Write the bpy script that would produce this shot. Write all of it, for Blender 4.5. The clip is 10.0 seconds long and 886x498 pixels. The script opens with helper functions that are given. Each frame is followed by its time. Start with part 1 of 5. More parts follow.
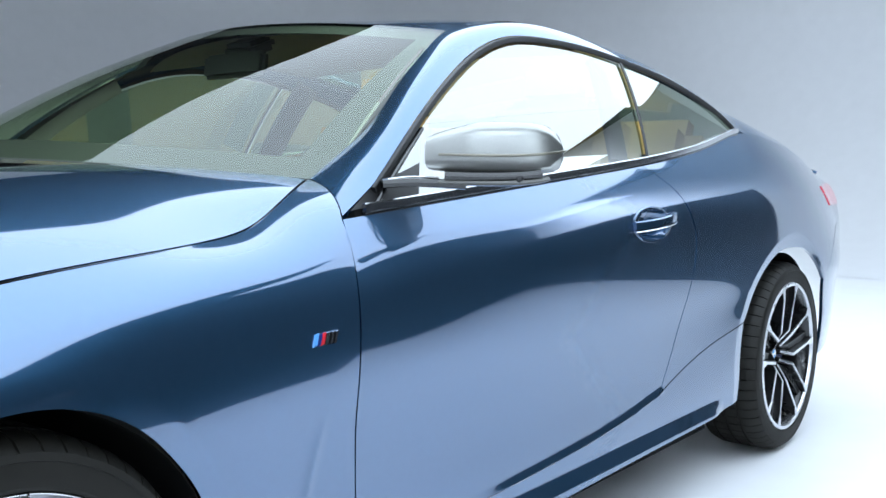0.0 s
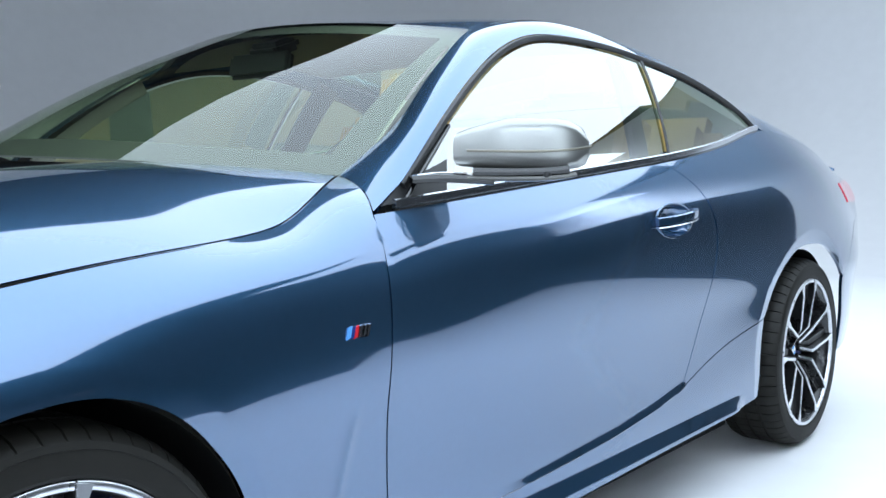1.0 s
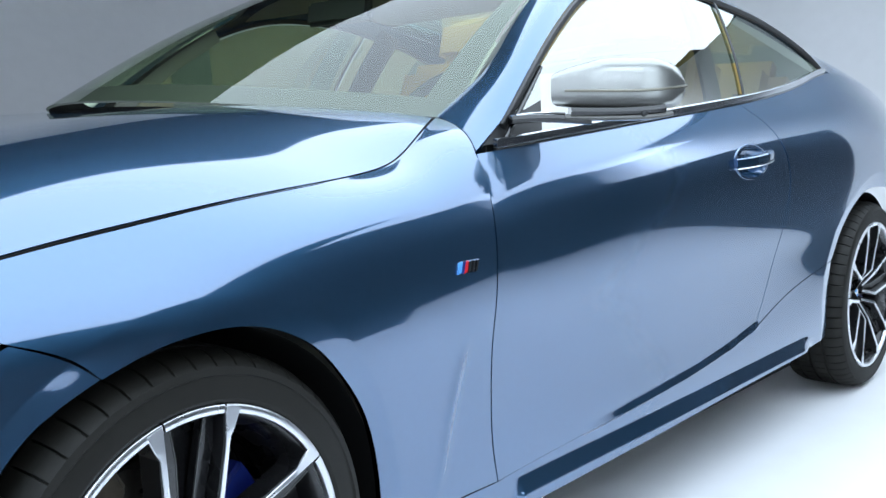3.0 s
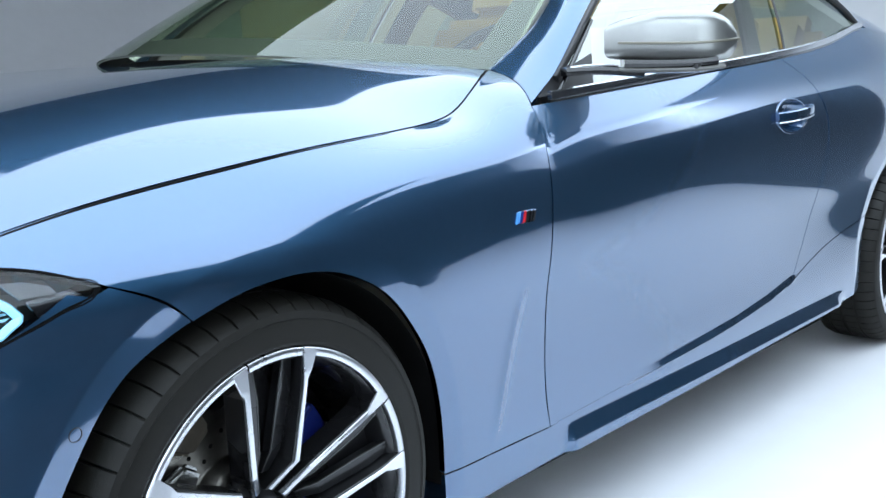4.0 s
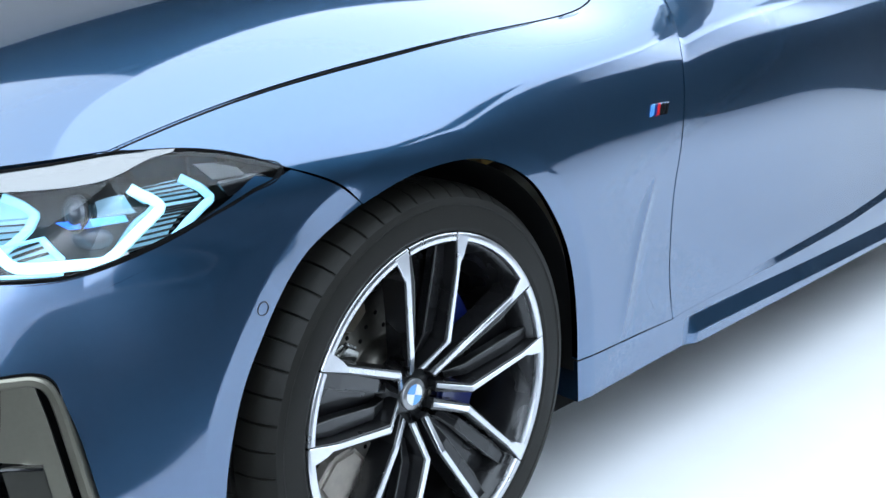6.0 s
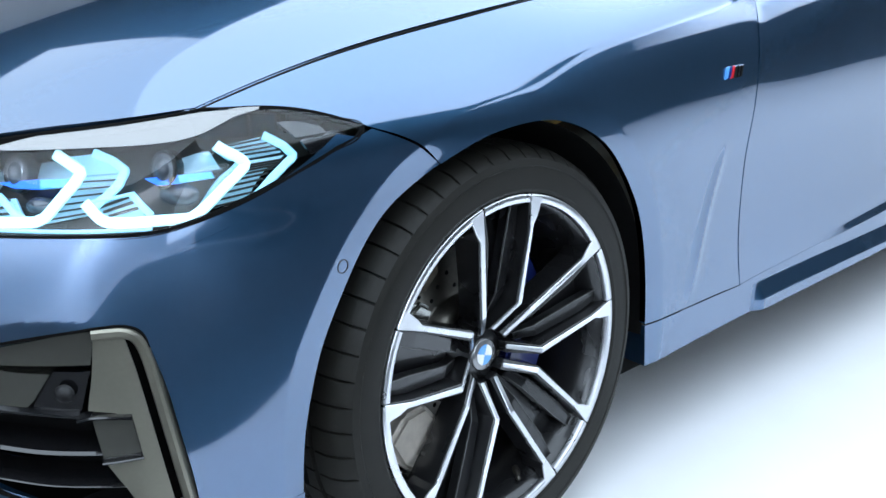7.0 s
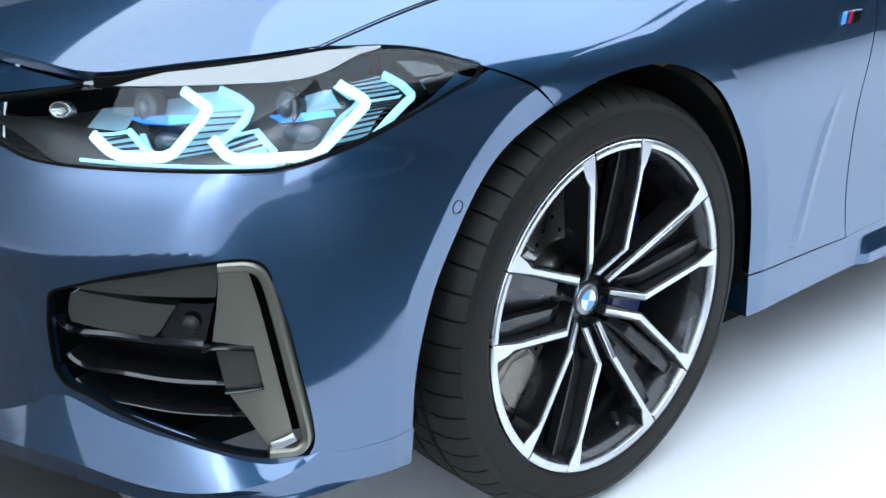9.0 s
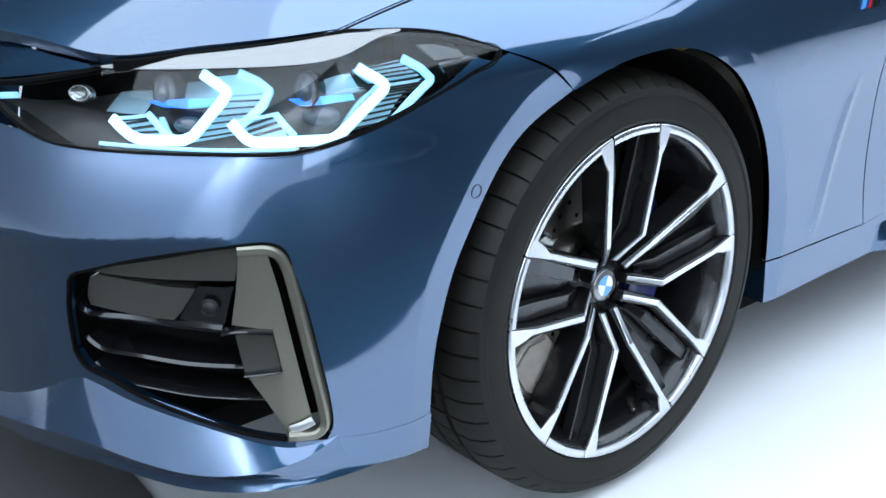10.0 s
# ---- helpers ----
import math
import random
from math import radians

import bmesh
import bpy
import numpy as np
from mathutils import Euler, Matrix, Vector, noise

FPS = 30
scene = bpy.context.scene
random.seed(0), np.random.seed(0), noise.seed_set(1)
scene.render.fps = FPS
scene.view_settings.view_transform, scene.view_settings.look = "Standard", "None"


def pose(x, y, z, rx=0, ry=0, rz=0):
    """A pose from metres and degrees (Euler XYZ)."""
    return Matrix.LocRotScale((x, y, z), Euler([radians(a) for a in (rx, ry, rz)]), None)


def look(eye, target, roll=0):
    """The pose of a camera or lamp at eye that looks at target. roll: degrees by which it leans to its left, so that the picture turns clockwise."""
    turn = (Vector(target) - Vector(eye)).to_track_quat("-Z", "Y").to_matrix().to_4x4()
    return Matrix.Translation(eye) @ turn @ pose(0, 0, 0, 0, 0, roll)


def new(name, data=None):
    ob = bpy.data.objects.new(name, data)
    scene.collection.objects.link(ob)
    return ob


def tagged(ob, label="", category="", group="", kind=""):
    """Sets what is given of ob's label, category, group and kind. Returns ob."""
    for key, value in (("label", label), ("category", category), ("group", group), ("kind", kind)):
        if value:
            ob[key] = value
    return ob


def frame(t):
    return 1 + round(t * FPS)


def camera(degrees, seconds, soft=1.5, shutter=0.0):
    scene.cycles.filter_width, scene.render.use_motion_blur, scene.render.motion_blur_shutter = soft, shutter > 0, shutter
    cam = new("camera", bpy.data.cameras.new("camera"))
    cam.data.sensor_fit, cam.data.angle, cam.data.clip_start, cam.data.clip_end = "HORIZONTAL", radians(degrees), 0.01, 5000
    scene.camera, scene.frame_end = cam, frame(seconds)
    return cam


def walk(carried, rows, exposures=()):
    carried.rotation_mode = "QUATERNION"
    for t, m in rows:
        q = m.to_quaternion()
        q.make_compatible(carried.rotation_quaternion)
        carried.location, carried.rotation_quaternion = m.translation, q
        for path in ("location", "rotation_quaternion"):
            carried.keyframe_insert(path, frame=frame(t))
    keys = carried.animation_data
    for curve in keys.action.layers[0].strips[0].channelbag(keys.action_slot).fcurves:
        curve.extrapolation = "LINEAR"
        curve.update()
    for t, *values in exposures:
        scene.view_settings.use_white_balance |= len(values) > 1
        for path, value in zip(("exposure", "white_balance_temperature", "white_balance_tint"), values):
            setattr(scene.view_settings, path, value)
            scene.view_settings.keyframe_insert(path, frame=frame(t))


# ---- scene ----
# camera and walk
cam = camera(48.3, 10.0)
PATH = [
    (0, (-0.593, -2.058, 0.998), (0.976, -0.83, 0.831), -0.2),
    (0.5, (-0.611, -2.055, 0.993), (0.955, -0.822, 0.83), -0.4),
    (1, (-0.636, -2.049, 0.987), (0.92, -0.803, 0.824), -0.5),
    (1.5, (-0.651, -2.024, 0.987), (0.898, -0.772, 0.805), -0.5),
    (2, (-0.684, -2.007, 0.978), (0.852, -0.744, 0.774), -0.7),
    (3.5, (-0.81, -1.947, 0.957), (0.696, -0.664, 0.669), -1.1),
    (4, (-0.852, -1.926, 0.951), (0.642, -0.638, 0.618), -1.1),
    (4.5, (-0.888, -1.9, 0.945), (0.589, -0.608, 0.563), -1.2),
    (5, (-0.92, -1.886, 0.94), (0.529, -0.577, 0.508), -1.2),
    (5.5, (-0.949, -1.868, 0.932), (0.473, -0.542, 0.462), -1.4),
    (7, (-1.005, -1.825, 0.926), (0.3, -0.423, 0.35), -1.4),
    (7.5, (-1.017, -1.819, 0.922), (0.257, -0.398, 0.323), -1.4),
    (8, (-1.03, -1.807, 0.92), (0.205, -0.366, 0.29), -1.5),
    (8.5, (-1.043, -1.799, 0.919), (0.16, -0.34, 0.268), -1.5),
    (9, (-1.05, -1.795, 0.919), (0.125, -0.321, 0.25), -1.5),
    (9.5, (-1.056, -1.792, 0.915), (0.104, -0.311, 0.236), -1.6),
    (10, (-1.058, -1.788, 0.914), (0.096, -0.307, 0.223), -1.6),
]
walk(cam, [(t, look(eye, target, roll)) for t, eye, target, roll in PATH])

# ---- studio light ----
world = bpy.data.worlds.new("studio_dark")
scene.world = world
world.use_nodes = True
world.node_tree.nodes["Background"].inputs[0].default_value = (0.55, 0.65, 0.9, 1)
world.node_tree.nodes["Background"].inputs[1].default_value = 0.006
TINT = (0.72, 0.86, 1.01)


def area_lamp(name, eye, target, sx, sy, radiance, colour=TINT):
    data = bpy.data.lights.new(name, "AREA")
    data.shape, data.size, data.size_y, data.color = "RECTANGLE", sx, sy, colour
    data.energy = radiance * math.pi * sx * sy
    ob = new(name, data)
    ob.matrix_world = look(eye, target)
    return ob


# one large overhead softbox with a dimmer one along its near edge and a smaller one over the nose, washes on three walls and a standing box at the near side
over = area_lamp("overhead_light", (3.2, -0.9, 4.3), (3.2, -0.9001, 0), 13.4, 5.2, 3.6)
over.matrix_world = pose(1.81, -1.05, 4.3, 0, 0, 8)
edge_light = area_lamp("overhead_edge_light", (4.0, -4.6, 4.3), (4.0, -4.6001, 0), 9.8, 2.2, 3.5)
edge_light.matrix_world = pose(3.74, -4.52, 4.3, 0, 0, 8)
corner_light = area_lamp("overhead_corner_light", (8.4, -6.0, 4.3), (8.4, -6.0001, 0), 4.2, 2.4, 3.3)
corner_light.matrix_world = pose(8.4, -6.0, 4.3, 0, 0, 0)
beside = area_lamp("nose_light", (-1.77, 1.81, 4.3), (-1.77, 1.8099, 0), 4.5, 2.4, 2.5)
beside.matrix_world = pose(-1.77, 1.81, 4.3, 0, 0, 15)
# added lamp, out of view, to brighten the right of the backdrop
area_lamp("backdrop_fill", (9.2, 2.4, 4.7), (12.5, 3.6, 1.4), 3.2, 1.6, 2.0)
area_lamp("side_wall_light", (10.9, -7.0, 3.9), (12.5, -7.1, 2.9), 1.0, 3.2, 20.0)
area_lamp("end_wall_light", (-7.8, -2.2, 4.9), (-9.0, -2.2, 3.7), 13.0, 1.0, 11.5)
area_lamp("corner_wall_light", (-5.9, -7.8, 4.6), (-5.9, -9.0, 3.3), 5.0, 1.0, 32.0)
area_lamp("near_light", (-1.15, -8.75, 2.3), (-1.15, 0.0, 2.3), 3.2, 3.9, 3.0)

# ---- materials ----
def material(name, base, rough=0.5, metal=0.0, coat=0.0, coat_rough=0.03, grain=0.0, grain_scale=60.0, bump=0.0, bump_scale=200.0, spec=0.5, emit=None, power=0.0):
    m = bpy.data.materials.new(name)
    m.use_nodes = True
    t = m.node_tree
    b = t.nodes["Principled BSDF"]
    b.inputs["Base Color"].default_value = (*base, 1)
    b.inputs["Roughness"].default_value = rough
    b.inputs["Metallic"].default_value = metal
    b.inputs["Coat Weight"].default_value = coat
    b.inputs["Coat Roughness"].default_value = coat_rough
    b.inputs["Specular IOR Level"].default_value = spec
    if emit:
        b.inputs["Emission Color"].default_value = (*emit, 1)
        b.inputs["Emission Strength"].default_value = power
    if grain or bump:
        co = t.nodes.new("ShaderNodeTexCoord")
    if grain:
        fine, wide = t.nodes.new("ShaderNodeTexNoise"), t.nodes.new("ShaderNodeTexNoise")
        fine.inputs["Scale"].default_value, fine.inputs["Detail"].default_value = grain_scale, 4
        wide.inputs["Scale"].default_value, wide.inputs["Detail"].default_value = grain_scale / 18, 2
        both = t.nodes.new("ShaderNodeMath")
        both.operation = "ADD"
        t.links.new(co.outputs["Object"], fine.inputs["Vector"])
        t.links.new(co.outputs["Object"], wide.inputs["Vector"])
        t.links.new(fine.outputs["Fac"], both.inputs[0])
        t.links.new(wide.outputs["Fac"], both.inputs[1])
        ramp = t.nodes.new("ShaderNodeMapRange")
        ramp.inputs["From Min"].default_value, ramp.inputs["From Max"].default_value = 0.6, 1.4
        ramp.inputs["To Min"].default_value, ramp.inputs["To Max"].default_value = 1 - grain, 1 + grain
        t.links.new(both.outputs[0], ramp.inputs["Value"])
        mul = t.nodes.new("ShaderNodeVectorMath")
        mul.operation = "SCALE"
        mul.inputs[0].default_value = base
        t.links.new(ramp.outputs[0], mul.inputs["Scale"])
        t.links.new(mul.outputs[0], b.inputs["Base Color"])
        rr = t.nodes.new("ShaderNodeMapRange")
        rr.inputs["From Min"].default_value, rr.inputs["From Max"].default_value = 0.3, 0.7
        rr.inputs["To Min"].default_value, rr.inputs["To Max"].default_value = rough * (1 - grain), min(1, rough * (1 + grain))
        t.links.new(wide.outputs["Fac"], rr.inputs["Value"])
        t.links.new(rr.outputs[0], b.inputs["Roughness"])
    if bump:
        n = t.nodes.new("ShaderNodeTexNoise")
        n.inputs["Scale"].default_value, n.inputs["Detail"].default_value = bump_scale, 3
        t.links.new(co.outputs["Object"], n.inputs["Vector"])
        bp = t.nodes.new("ShaderNodeBump")
        bp.inputs["Strength"].default_value, bp.inputs["Distance"].default_value = bump, 0.002
        t.links.new(n.outputs["Fac"], bp.inputs["Height"])
        t.links.new(bp.outputs["Normal"], b.inputs["Normal"])
    return m


def glass(name, tint, shine=0.06, rough=0.0):
    """A thin pane: clear tinted view straight on, more gloss the flatter one looks along it."""
    m = bpy.data.materials.new(name)
    m.use_nodes = True
    t = m.node_tree
    t.nodes.remove(t.nodes["Principled BSDF"])
    clear, gloss, mix, edge = t.nodes.new("ShaderNodeBsdfTransparent"), t.nodes.new("ShaderNodeBsdfGlossy"), t.nodes.new("ShaderNodeMixShader"), t.nodes.new("ShaderNodeLayerWeight")
    clear.inputs[0].default_value = (*tint, 1)
    gloss.inputs["Roughness"].default_value = rough
    edge.inputs["Blend"].default_value = 0.5
    power, scale = t.nodes.new("ShaderNodeMath"), t.nodes.new("ShaderNodeMath")
    power.operation, scale.operation = "POWER", "MULTIPLY_ADD"
    power.inputs[1].default_value, scale.inputs[1].default_value, scale.inputs[2].default_value = 5.0, 1 - shine, shine
    t.links.new(edge.outputs["Facing"], power.inputs[0])
    t.links.new(power.outputs[0], scale.inputs[0])
    t.links.new(scale.outputs[0], mix.inputs[0])
    t.links.new(clear.outputs[0], mix.inputs[1])
    t.links.new(gloss.outputs[0], mix.inputs[2])
    t.links.new(mix.outputs[0], t.nodes["Material Output"].inputs["Surface"])
    return m


def car_paint(name, flake, gloss):
    """Metallic paint: a broad lobe of flakes under a sharper one, and clear lacquer over both."""
    m = material(name, flake, 0.42, 1.0, 1.0, 0.01, grain=0.05, grain_scale=1200)
    t = m.node_tree
    broad = t.nodes["Principled BSDF"]
    fine = t.nodes.new("ShaderNodeBsdfPrincipled")
    fine.inputs["Base Color"].default_value = (*gloss, 1)
    fine.inputs["Metallic"].default_value, fine.inputs["Roughness"].default_value = 1.0, 0.065
    fine.inputs["Coat Weight"].default_value, fine.inputs["Coat Roughness"].default_value = 1.0, 0.01
    mix = t.nodes.new("ShaderNodeMixShader")
    mix.inputs[0].default_value = 0.55
    t.links.new(broad.outputs[0], mix.inputs[1])
    t.links.new(fine.outputs[0], mix.inputs[2])
    t.links.new(mix.outputs[0], t.nodes["Material Output"].inputs["Surface"])
    return m


PAINT = car_paint("blue_metallic_paint", (0.050, 0.150, 0.285), (0.155, 0.195, 0.29))
BLACK = material("gloss_black", (0.008, 0.008, 0.009), 0.12, 0.0, 0.6)
SATIN = material("satin_black", (0.014, 0.014, 0.015), 0.45, grain=0.15, grain_scale=80)
CHASSIS = material("dark_underbody", (0.0025, 0.0025, 0.0025), 0.9, grain=0.3, grain_scale=30, spec=0.1)
RUBBER = material("tyre_rubber", (0.0085, 0.0078, 0.0058), 0.58, grain=0.25, grain_scale=40, bump=0.15, bump_scale=500, spec=0.3)
BRIGHT = material("machined_alloy", (0.74, 0.75, 0.78), 0.28, 1.0, 0.5, grain=0.04, grain_scale=300)
DARKALLOY = material("black_alloy", (0.012, 0.012, 0.013), 0.28, 0.3, 0.5, grain=0.1, grain_scale=200)
STEEL = material("brake_steel", (0.17, 0.16, 0.14), 0.3, 0.9, grain=0.2, grain_scale=120)
CALIPER = material("blue_caliper", (0.01, 0.022, 0.16), 0.35, coat=0.5, grain=0.08)
SILVER = material("cerium_grey", (0.27, 0.255, 0.205), 0.38, 0.8, 0.2, grain=0.05, grain_scale=200)
MIRRORCAP = material("silver_mirror_cap", (0.37, 0.374, 0.355), 0.32, 0.85, 0.2, grain=0.03, grain_scale=300)
TRIM = material("satin_trim", (0.60, 0.61, 0.63), 0.2, 1.0, grain=0.04, grain_scale=300)
CAST = material("cast_alloy", (0.52, 0.47, 0.41), 0.45, 0.3, grain=0.2, grain_scale=60, bump=0.2, bump_scale=250)
EDGEALLOY = material("grey_alloy_edge", (0.10, 0.10, 0.098), 0.35, 0.6, grain=0.1, grain_scale=200)
CAPRING = material("cap_ring", (0.30, 0.30, 0.31), 0.2, 0.6, 0.5, grain=0.05)
KNUCKLE = material("brown_cast_iron", (0.09, 0.075, 0.055), 0.5, 0.3, grain=0.3, grain_scale=60, bump=0.2, bump_scale=250)
POLISHED = material("polished_steel", (0.42, 0.42, 0.40), 0.22, 0.9, grain=0.25, grain_scale=40)
CHROME = material("bright_trim", (0.75, 0.76, 0.78), 0.1, 1.0)
WINDSCREEN = glass("windscreen_glass", (0.78, 0.92, 0.70), 0.12)
SIDEGLASS = glass("tinted_side_glass", (0.55, 0.70, 0.54), 0.40)
LAMPGLASS = glass("headlamp_cover", (0.93, 0.96, 0.98), 0.045)
BROWSHEEN = glass("brow_sheen_glass", (0.45, 0.47, 0.5), 0.30, 0.05)
LEATHER = material("tan_leather", (0.58, 0.37, 0.12), 0.45, grain=0.12, grain_scale=120, bump=0.2, bump_scale=700)
DASH = material("dark_dashboard", (0.035, 0.036, 0.035), 0.6, grain=0.15, grain_scale=90)
BORDER = material("glass_border", (0.03, 0.031, 0.03), 0.5, grain=0.1)
CLOTH = material("grey_headliner", (0.24, 0.24, 0.22), 0.9, grain=0.1, grain_scale=200)
GLOW = material("light_guide", (0.6, 0.8, 1.0), 0.3, emit=(0.42, 0.86, 1.0), power=1.45)
DIMGLOW = material("pale_light_guide", (0.4, 0.7, 0.9), 0.3, emit=(0.24, 0.66, 0.92), power=1.0)
HAZE = material("lit_fin_panel", (0.45, 0.66, 0.78), 0.35, emit=(0.25, 0.62, 0.85), power=0.42)
CYANGLOW = material("cyan_lamp_shelf", (0.15, 0.5, 0.75), 0.25, emit=(0.07, 0.42, 0.85), power=0.75)
LAMPLENS = material("projector_glass", (0.10, 0.11, 0.13), 0.05, 0.2, 1.0)
SENSOR = material("grey_radar_cover", (0.052, 0.051, 0.043), 0.25, coat=0.6, grain=0.05)
BLUEGLOW = material("blue_lamp_accent", (0.02, 0.12, 0.8), 0.25, emit=(0.03, 0.22, 1.0), power=1.2)
LAMPDARK = material("lamp_housing", (0.022, 0.021, 0.019), 0.35, 0.0, grain=0.15)
# pale cyan base: the guides' glow on the reflectors is put into the colour
LAMPSTEEL = material("lamp_reflector", (0.50, 0.72, 0.82), 0.25, 0.5)
RED = material("tail_lamp_red", (0.55, 0.02, 0.05), 0.15, coat=1.0, emit=(0.9, 0.05, 0.1), power=0.25)
WHITE = material("white_enamel", (0.8, 0.8, 0.8), 0.2, coat=0.5)
SKY = material("light_blue_enamel", (0.10, 0.34, 0.75), 0.2, coat=0.5)
NAVY = material("dark_blue_enamel", (0.015, 0.03, 0.16), 0.2, coat=0.5)
CRIMSON = material("red_enamel", (0.6, 0.02, 0.03), 0.2, coat=0.5)
FLOORPAINT = material("white_studio_floor", (0.78, 0.78, 0.79), 0.5, grain=0.03, grain_scale=6, coat=0.1, coat_rough=0.3)
FLOORDIMMER = material("front_floor_dimmer", (0.06, 0.06, 0.062), 0.9, grain=0.15, grain_scale=12)
CURTAIN = material("black_studio_curtain", (0.012, 0.014, 0.018), 0.9, grain=0.3, grain_scale=8)

# ---- shape of the car body: x from the front axle to the rear, near side at -y ----
def cardinal(knots):
    """Weights of a natural cubic spline over the knots, for any list of places."""
    k = np.array(knots, float)
    n = len(k)
    h = np.diff(k)
    a, b = np.eye(n), np.zeros((n, n))
    for i in range(1, n - 1):
        a[i, i - 1:i + 2] = h[i - 1], 2 * (h[i - 1] + h[i]), h[i]
        b[i, i - 1:i + 2] = 6 / h[i - 1], -6 / h[i - 1] - 6 / h[i], 6 / h[i]
    curv = np.linalg.solve(a, b)

    def weights(q):
        q = np.atleast_1d(np.asarray(q, float))
        i = np.clip(np.searchsorted(k, q) - 1, 0, n - 2)
        hi = h[i]
        u = (k[i + 1] - q) / hi
        v = 1 - u
        w = np.zeros((len(q), n))
        k_ = np.arange(len(q))
        w[k_, i] = u
        w[k_, i + 1] = v
        inside = (q >= k[0]) & (q <= k[-1])
        uc, vc = np.clip(u, -9, 9), np.clip(v, -9, 9)
        bend = ((uc**3 - uc) * hi**2 / 6)[:, None] * curv[i] + ((vc**3 - vc) * hi**2 / 6)[:, None] * curv[i + 1]
        return w + bend * inside[:, None]
    return weights


def curve_of(rows):
    """A smooth curve through rows of (parameter, values...)."""
    r = np.array(rows, float)
    w = cardinal(r[:, 0])
    return lambda q: w(q) @ r[:, 1:]


# lower body side: half-width over x (rows) and height (columns)
SIDE_X = (-0.4, -0.1, 0.3, 0.7, 1.2, 1.8, 2.3, 2.85, 3.3, 3.8)
SIDE_Z = (0.18, 0.30, 0.42, 0.55, 0.66)
SIDE_W = np.array((
    (0.860, 0.880, 0.890, 0.898, 0.889),
    (0.880, 0.892, 0.902, 0.909, 0.907),
    (0.878, 0.882, 0.884, 0.892, 0.901),
    (0.864, 0.867, 0.866, 0.874, 0.889),
    (0.872, 0.875, 0.869, 0.876, 0.892),
    (0.880, 0.882, 0.876, 0.882, 0.897),
    (0.885, 0.890, 0.888, 0.892, 0.906),
    (0.890, 0.902, 0.910, 0.918, 0.925),
    (0.860, 0.880, 0.895, 0.906, 0.914),
    (0.720, 0.745, 0.765, 0.780, 0.790)))
side_bx = cardinal(SIDE_X)
# upper side as curves of (x, half-width, height): wing shoulder and bonnet shut line, door shoulder and belt line
wing_a = curve_of(((-0.50, 0.875, 0.700), (-0.20, 0.899, 0.718), (-0.02, 0.9015, 0.726), (0.05, 0.899, 0.733), (0.14, 0.895, 0.750), (0.40, 0.888, 0.768), (0.70, 0.879, 0.795)))
wing_b = curve_of(((-0.50, 0.858, 0.730), (-0.20, 0.863, 0.780), (-0.02, 0.8615, 0.795), (0.05, 0.8625, 0.8015), (0.14, 0.8645, 0.810), (0.28, 0.8645, 0.822), (0.40, 0.8600, 0.835), (0.55, 0.8485, 0.860), (0.69, 0.822, 0.906), (0.80, 0.790, 0.935)))
shut = curve_of(((-0.50, 0.830, 0.752), (-0.313, 0.828, 0.799), (-0.163, 0.827, 0.825), (-0.013, 0.821, 0.843), (0.138, 0.811, 0.858), (0.288, 0.799, 0.869), (0.441, 0.778, 0.880), (0.523, 0.763, 0.893), (0.604, 0.735, 0.920), (0.686, 0.700, 0.952), (0.80, 0.640, 0.982)))
door_a = curve_of(((0.60, 0.881, 0.780), (0.70, 0.879, 0.795), (1.17, 0.894, 0.815), (1.64, 0.903, 0.835), (2.12, 0.911, 0.860), (2.60, 0.921, 0.880), (3.0, 0.905, 0.88), (3.6, 0.80, 0.86)))
belt = curve_of(((0.55, 0.812, 0.895), (0.69, 0.822, 0.907), (1.17, 0.842, 0.948), (1.64, 0.846, 0.986), (1.90, 0.841, 1.008), (2.12, 0.832, 1.031), (2.35, 0.815, 1.063), (2.60, 0.795, 1.102), (3.0, 0.79, 1.075), (3.5, 0.735, 1.0), (3.8, 0.66, 0.965)))
wing_v, door_v = cardinal((0, 1, 2, 3, 4, 4.8, 5.5, 6.3)), cardinal((0, 1, 2, 3, 4, 5.0, 6.2))


def section(x, z, tops, vb, vmax):
    """Half-width at a height, on the sections through the levels above."""
    low = side_bx(x) @ SIDE_W
    pts = [f(x) for f in tops]
    ws = np.concatenate([low] + [p[:, :1] for p in pts], 1)
    zs = np.concatenate([np.tile(SIDE_Z, (len(x), 1))] + [p[:, 1:] for p in pts], 1)
    v = np.linspace(-0.6, vmax + 0.6, 60)
    grid = vb(v)
    table = zs @ grid.T
    i = np.clip((table < z[:, None]).sum(1) - 1, 0, 58)
    k = np.arange(len(z))
    z0, z1 = table[k, i], table[k, i + 1]
    q = v[i] + (z - z0) / np.maximum(z1 - z0, 1e-9) * (v[1] - v[0])
    for _ in range(3):
        f, g = (vb(q) * zs).sum(1), (vb(q + 1e-3) * zs).sum(1)
        q = q - np.clip((f - z) / np.maximum((g - f) / 1e-3, 1e-4), -0.05, 0.05)
    return (vb(q) * ws).sum(1)


def ramp(q, a, b):
    q = np.clip((q - a) / (b - a), 0, 1)
    return q * q * (3 - 2 * q)


def fold(q, top, r=0.006):
    """A slope of one from 0 to top with rounded ends."""
    soft = lambda v: np.where(v > r, v - r / 2, np.maximum(v, 0) ** 2 / (2 * r))
    return soft(q) - soft(q - top)


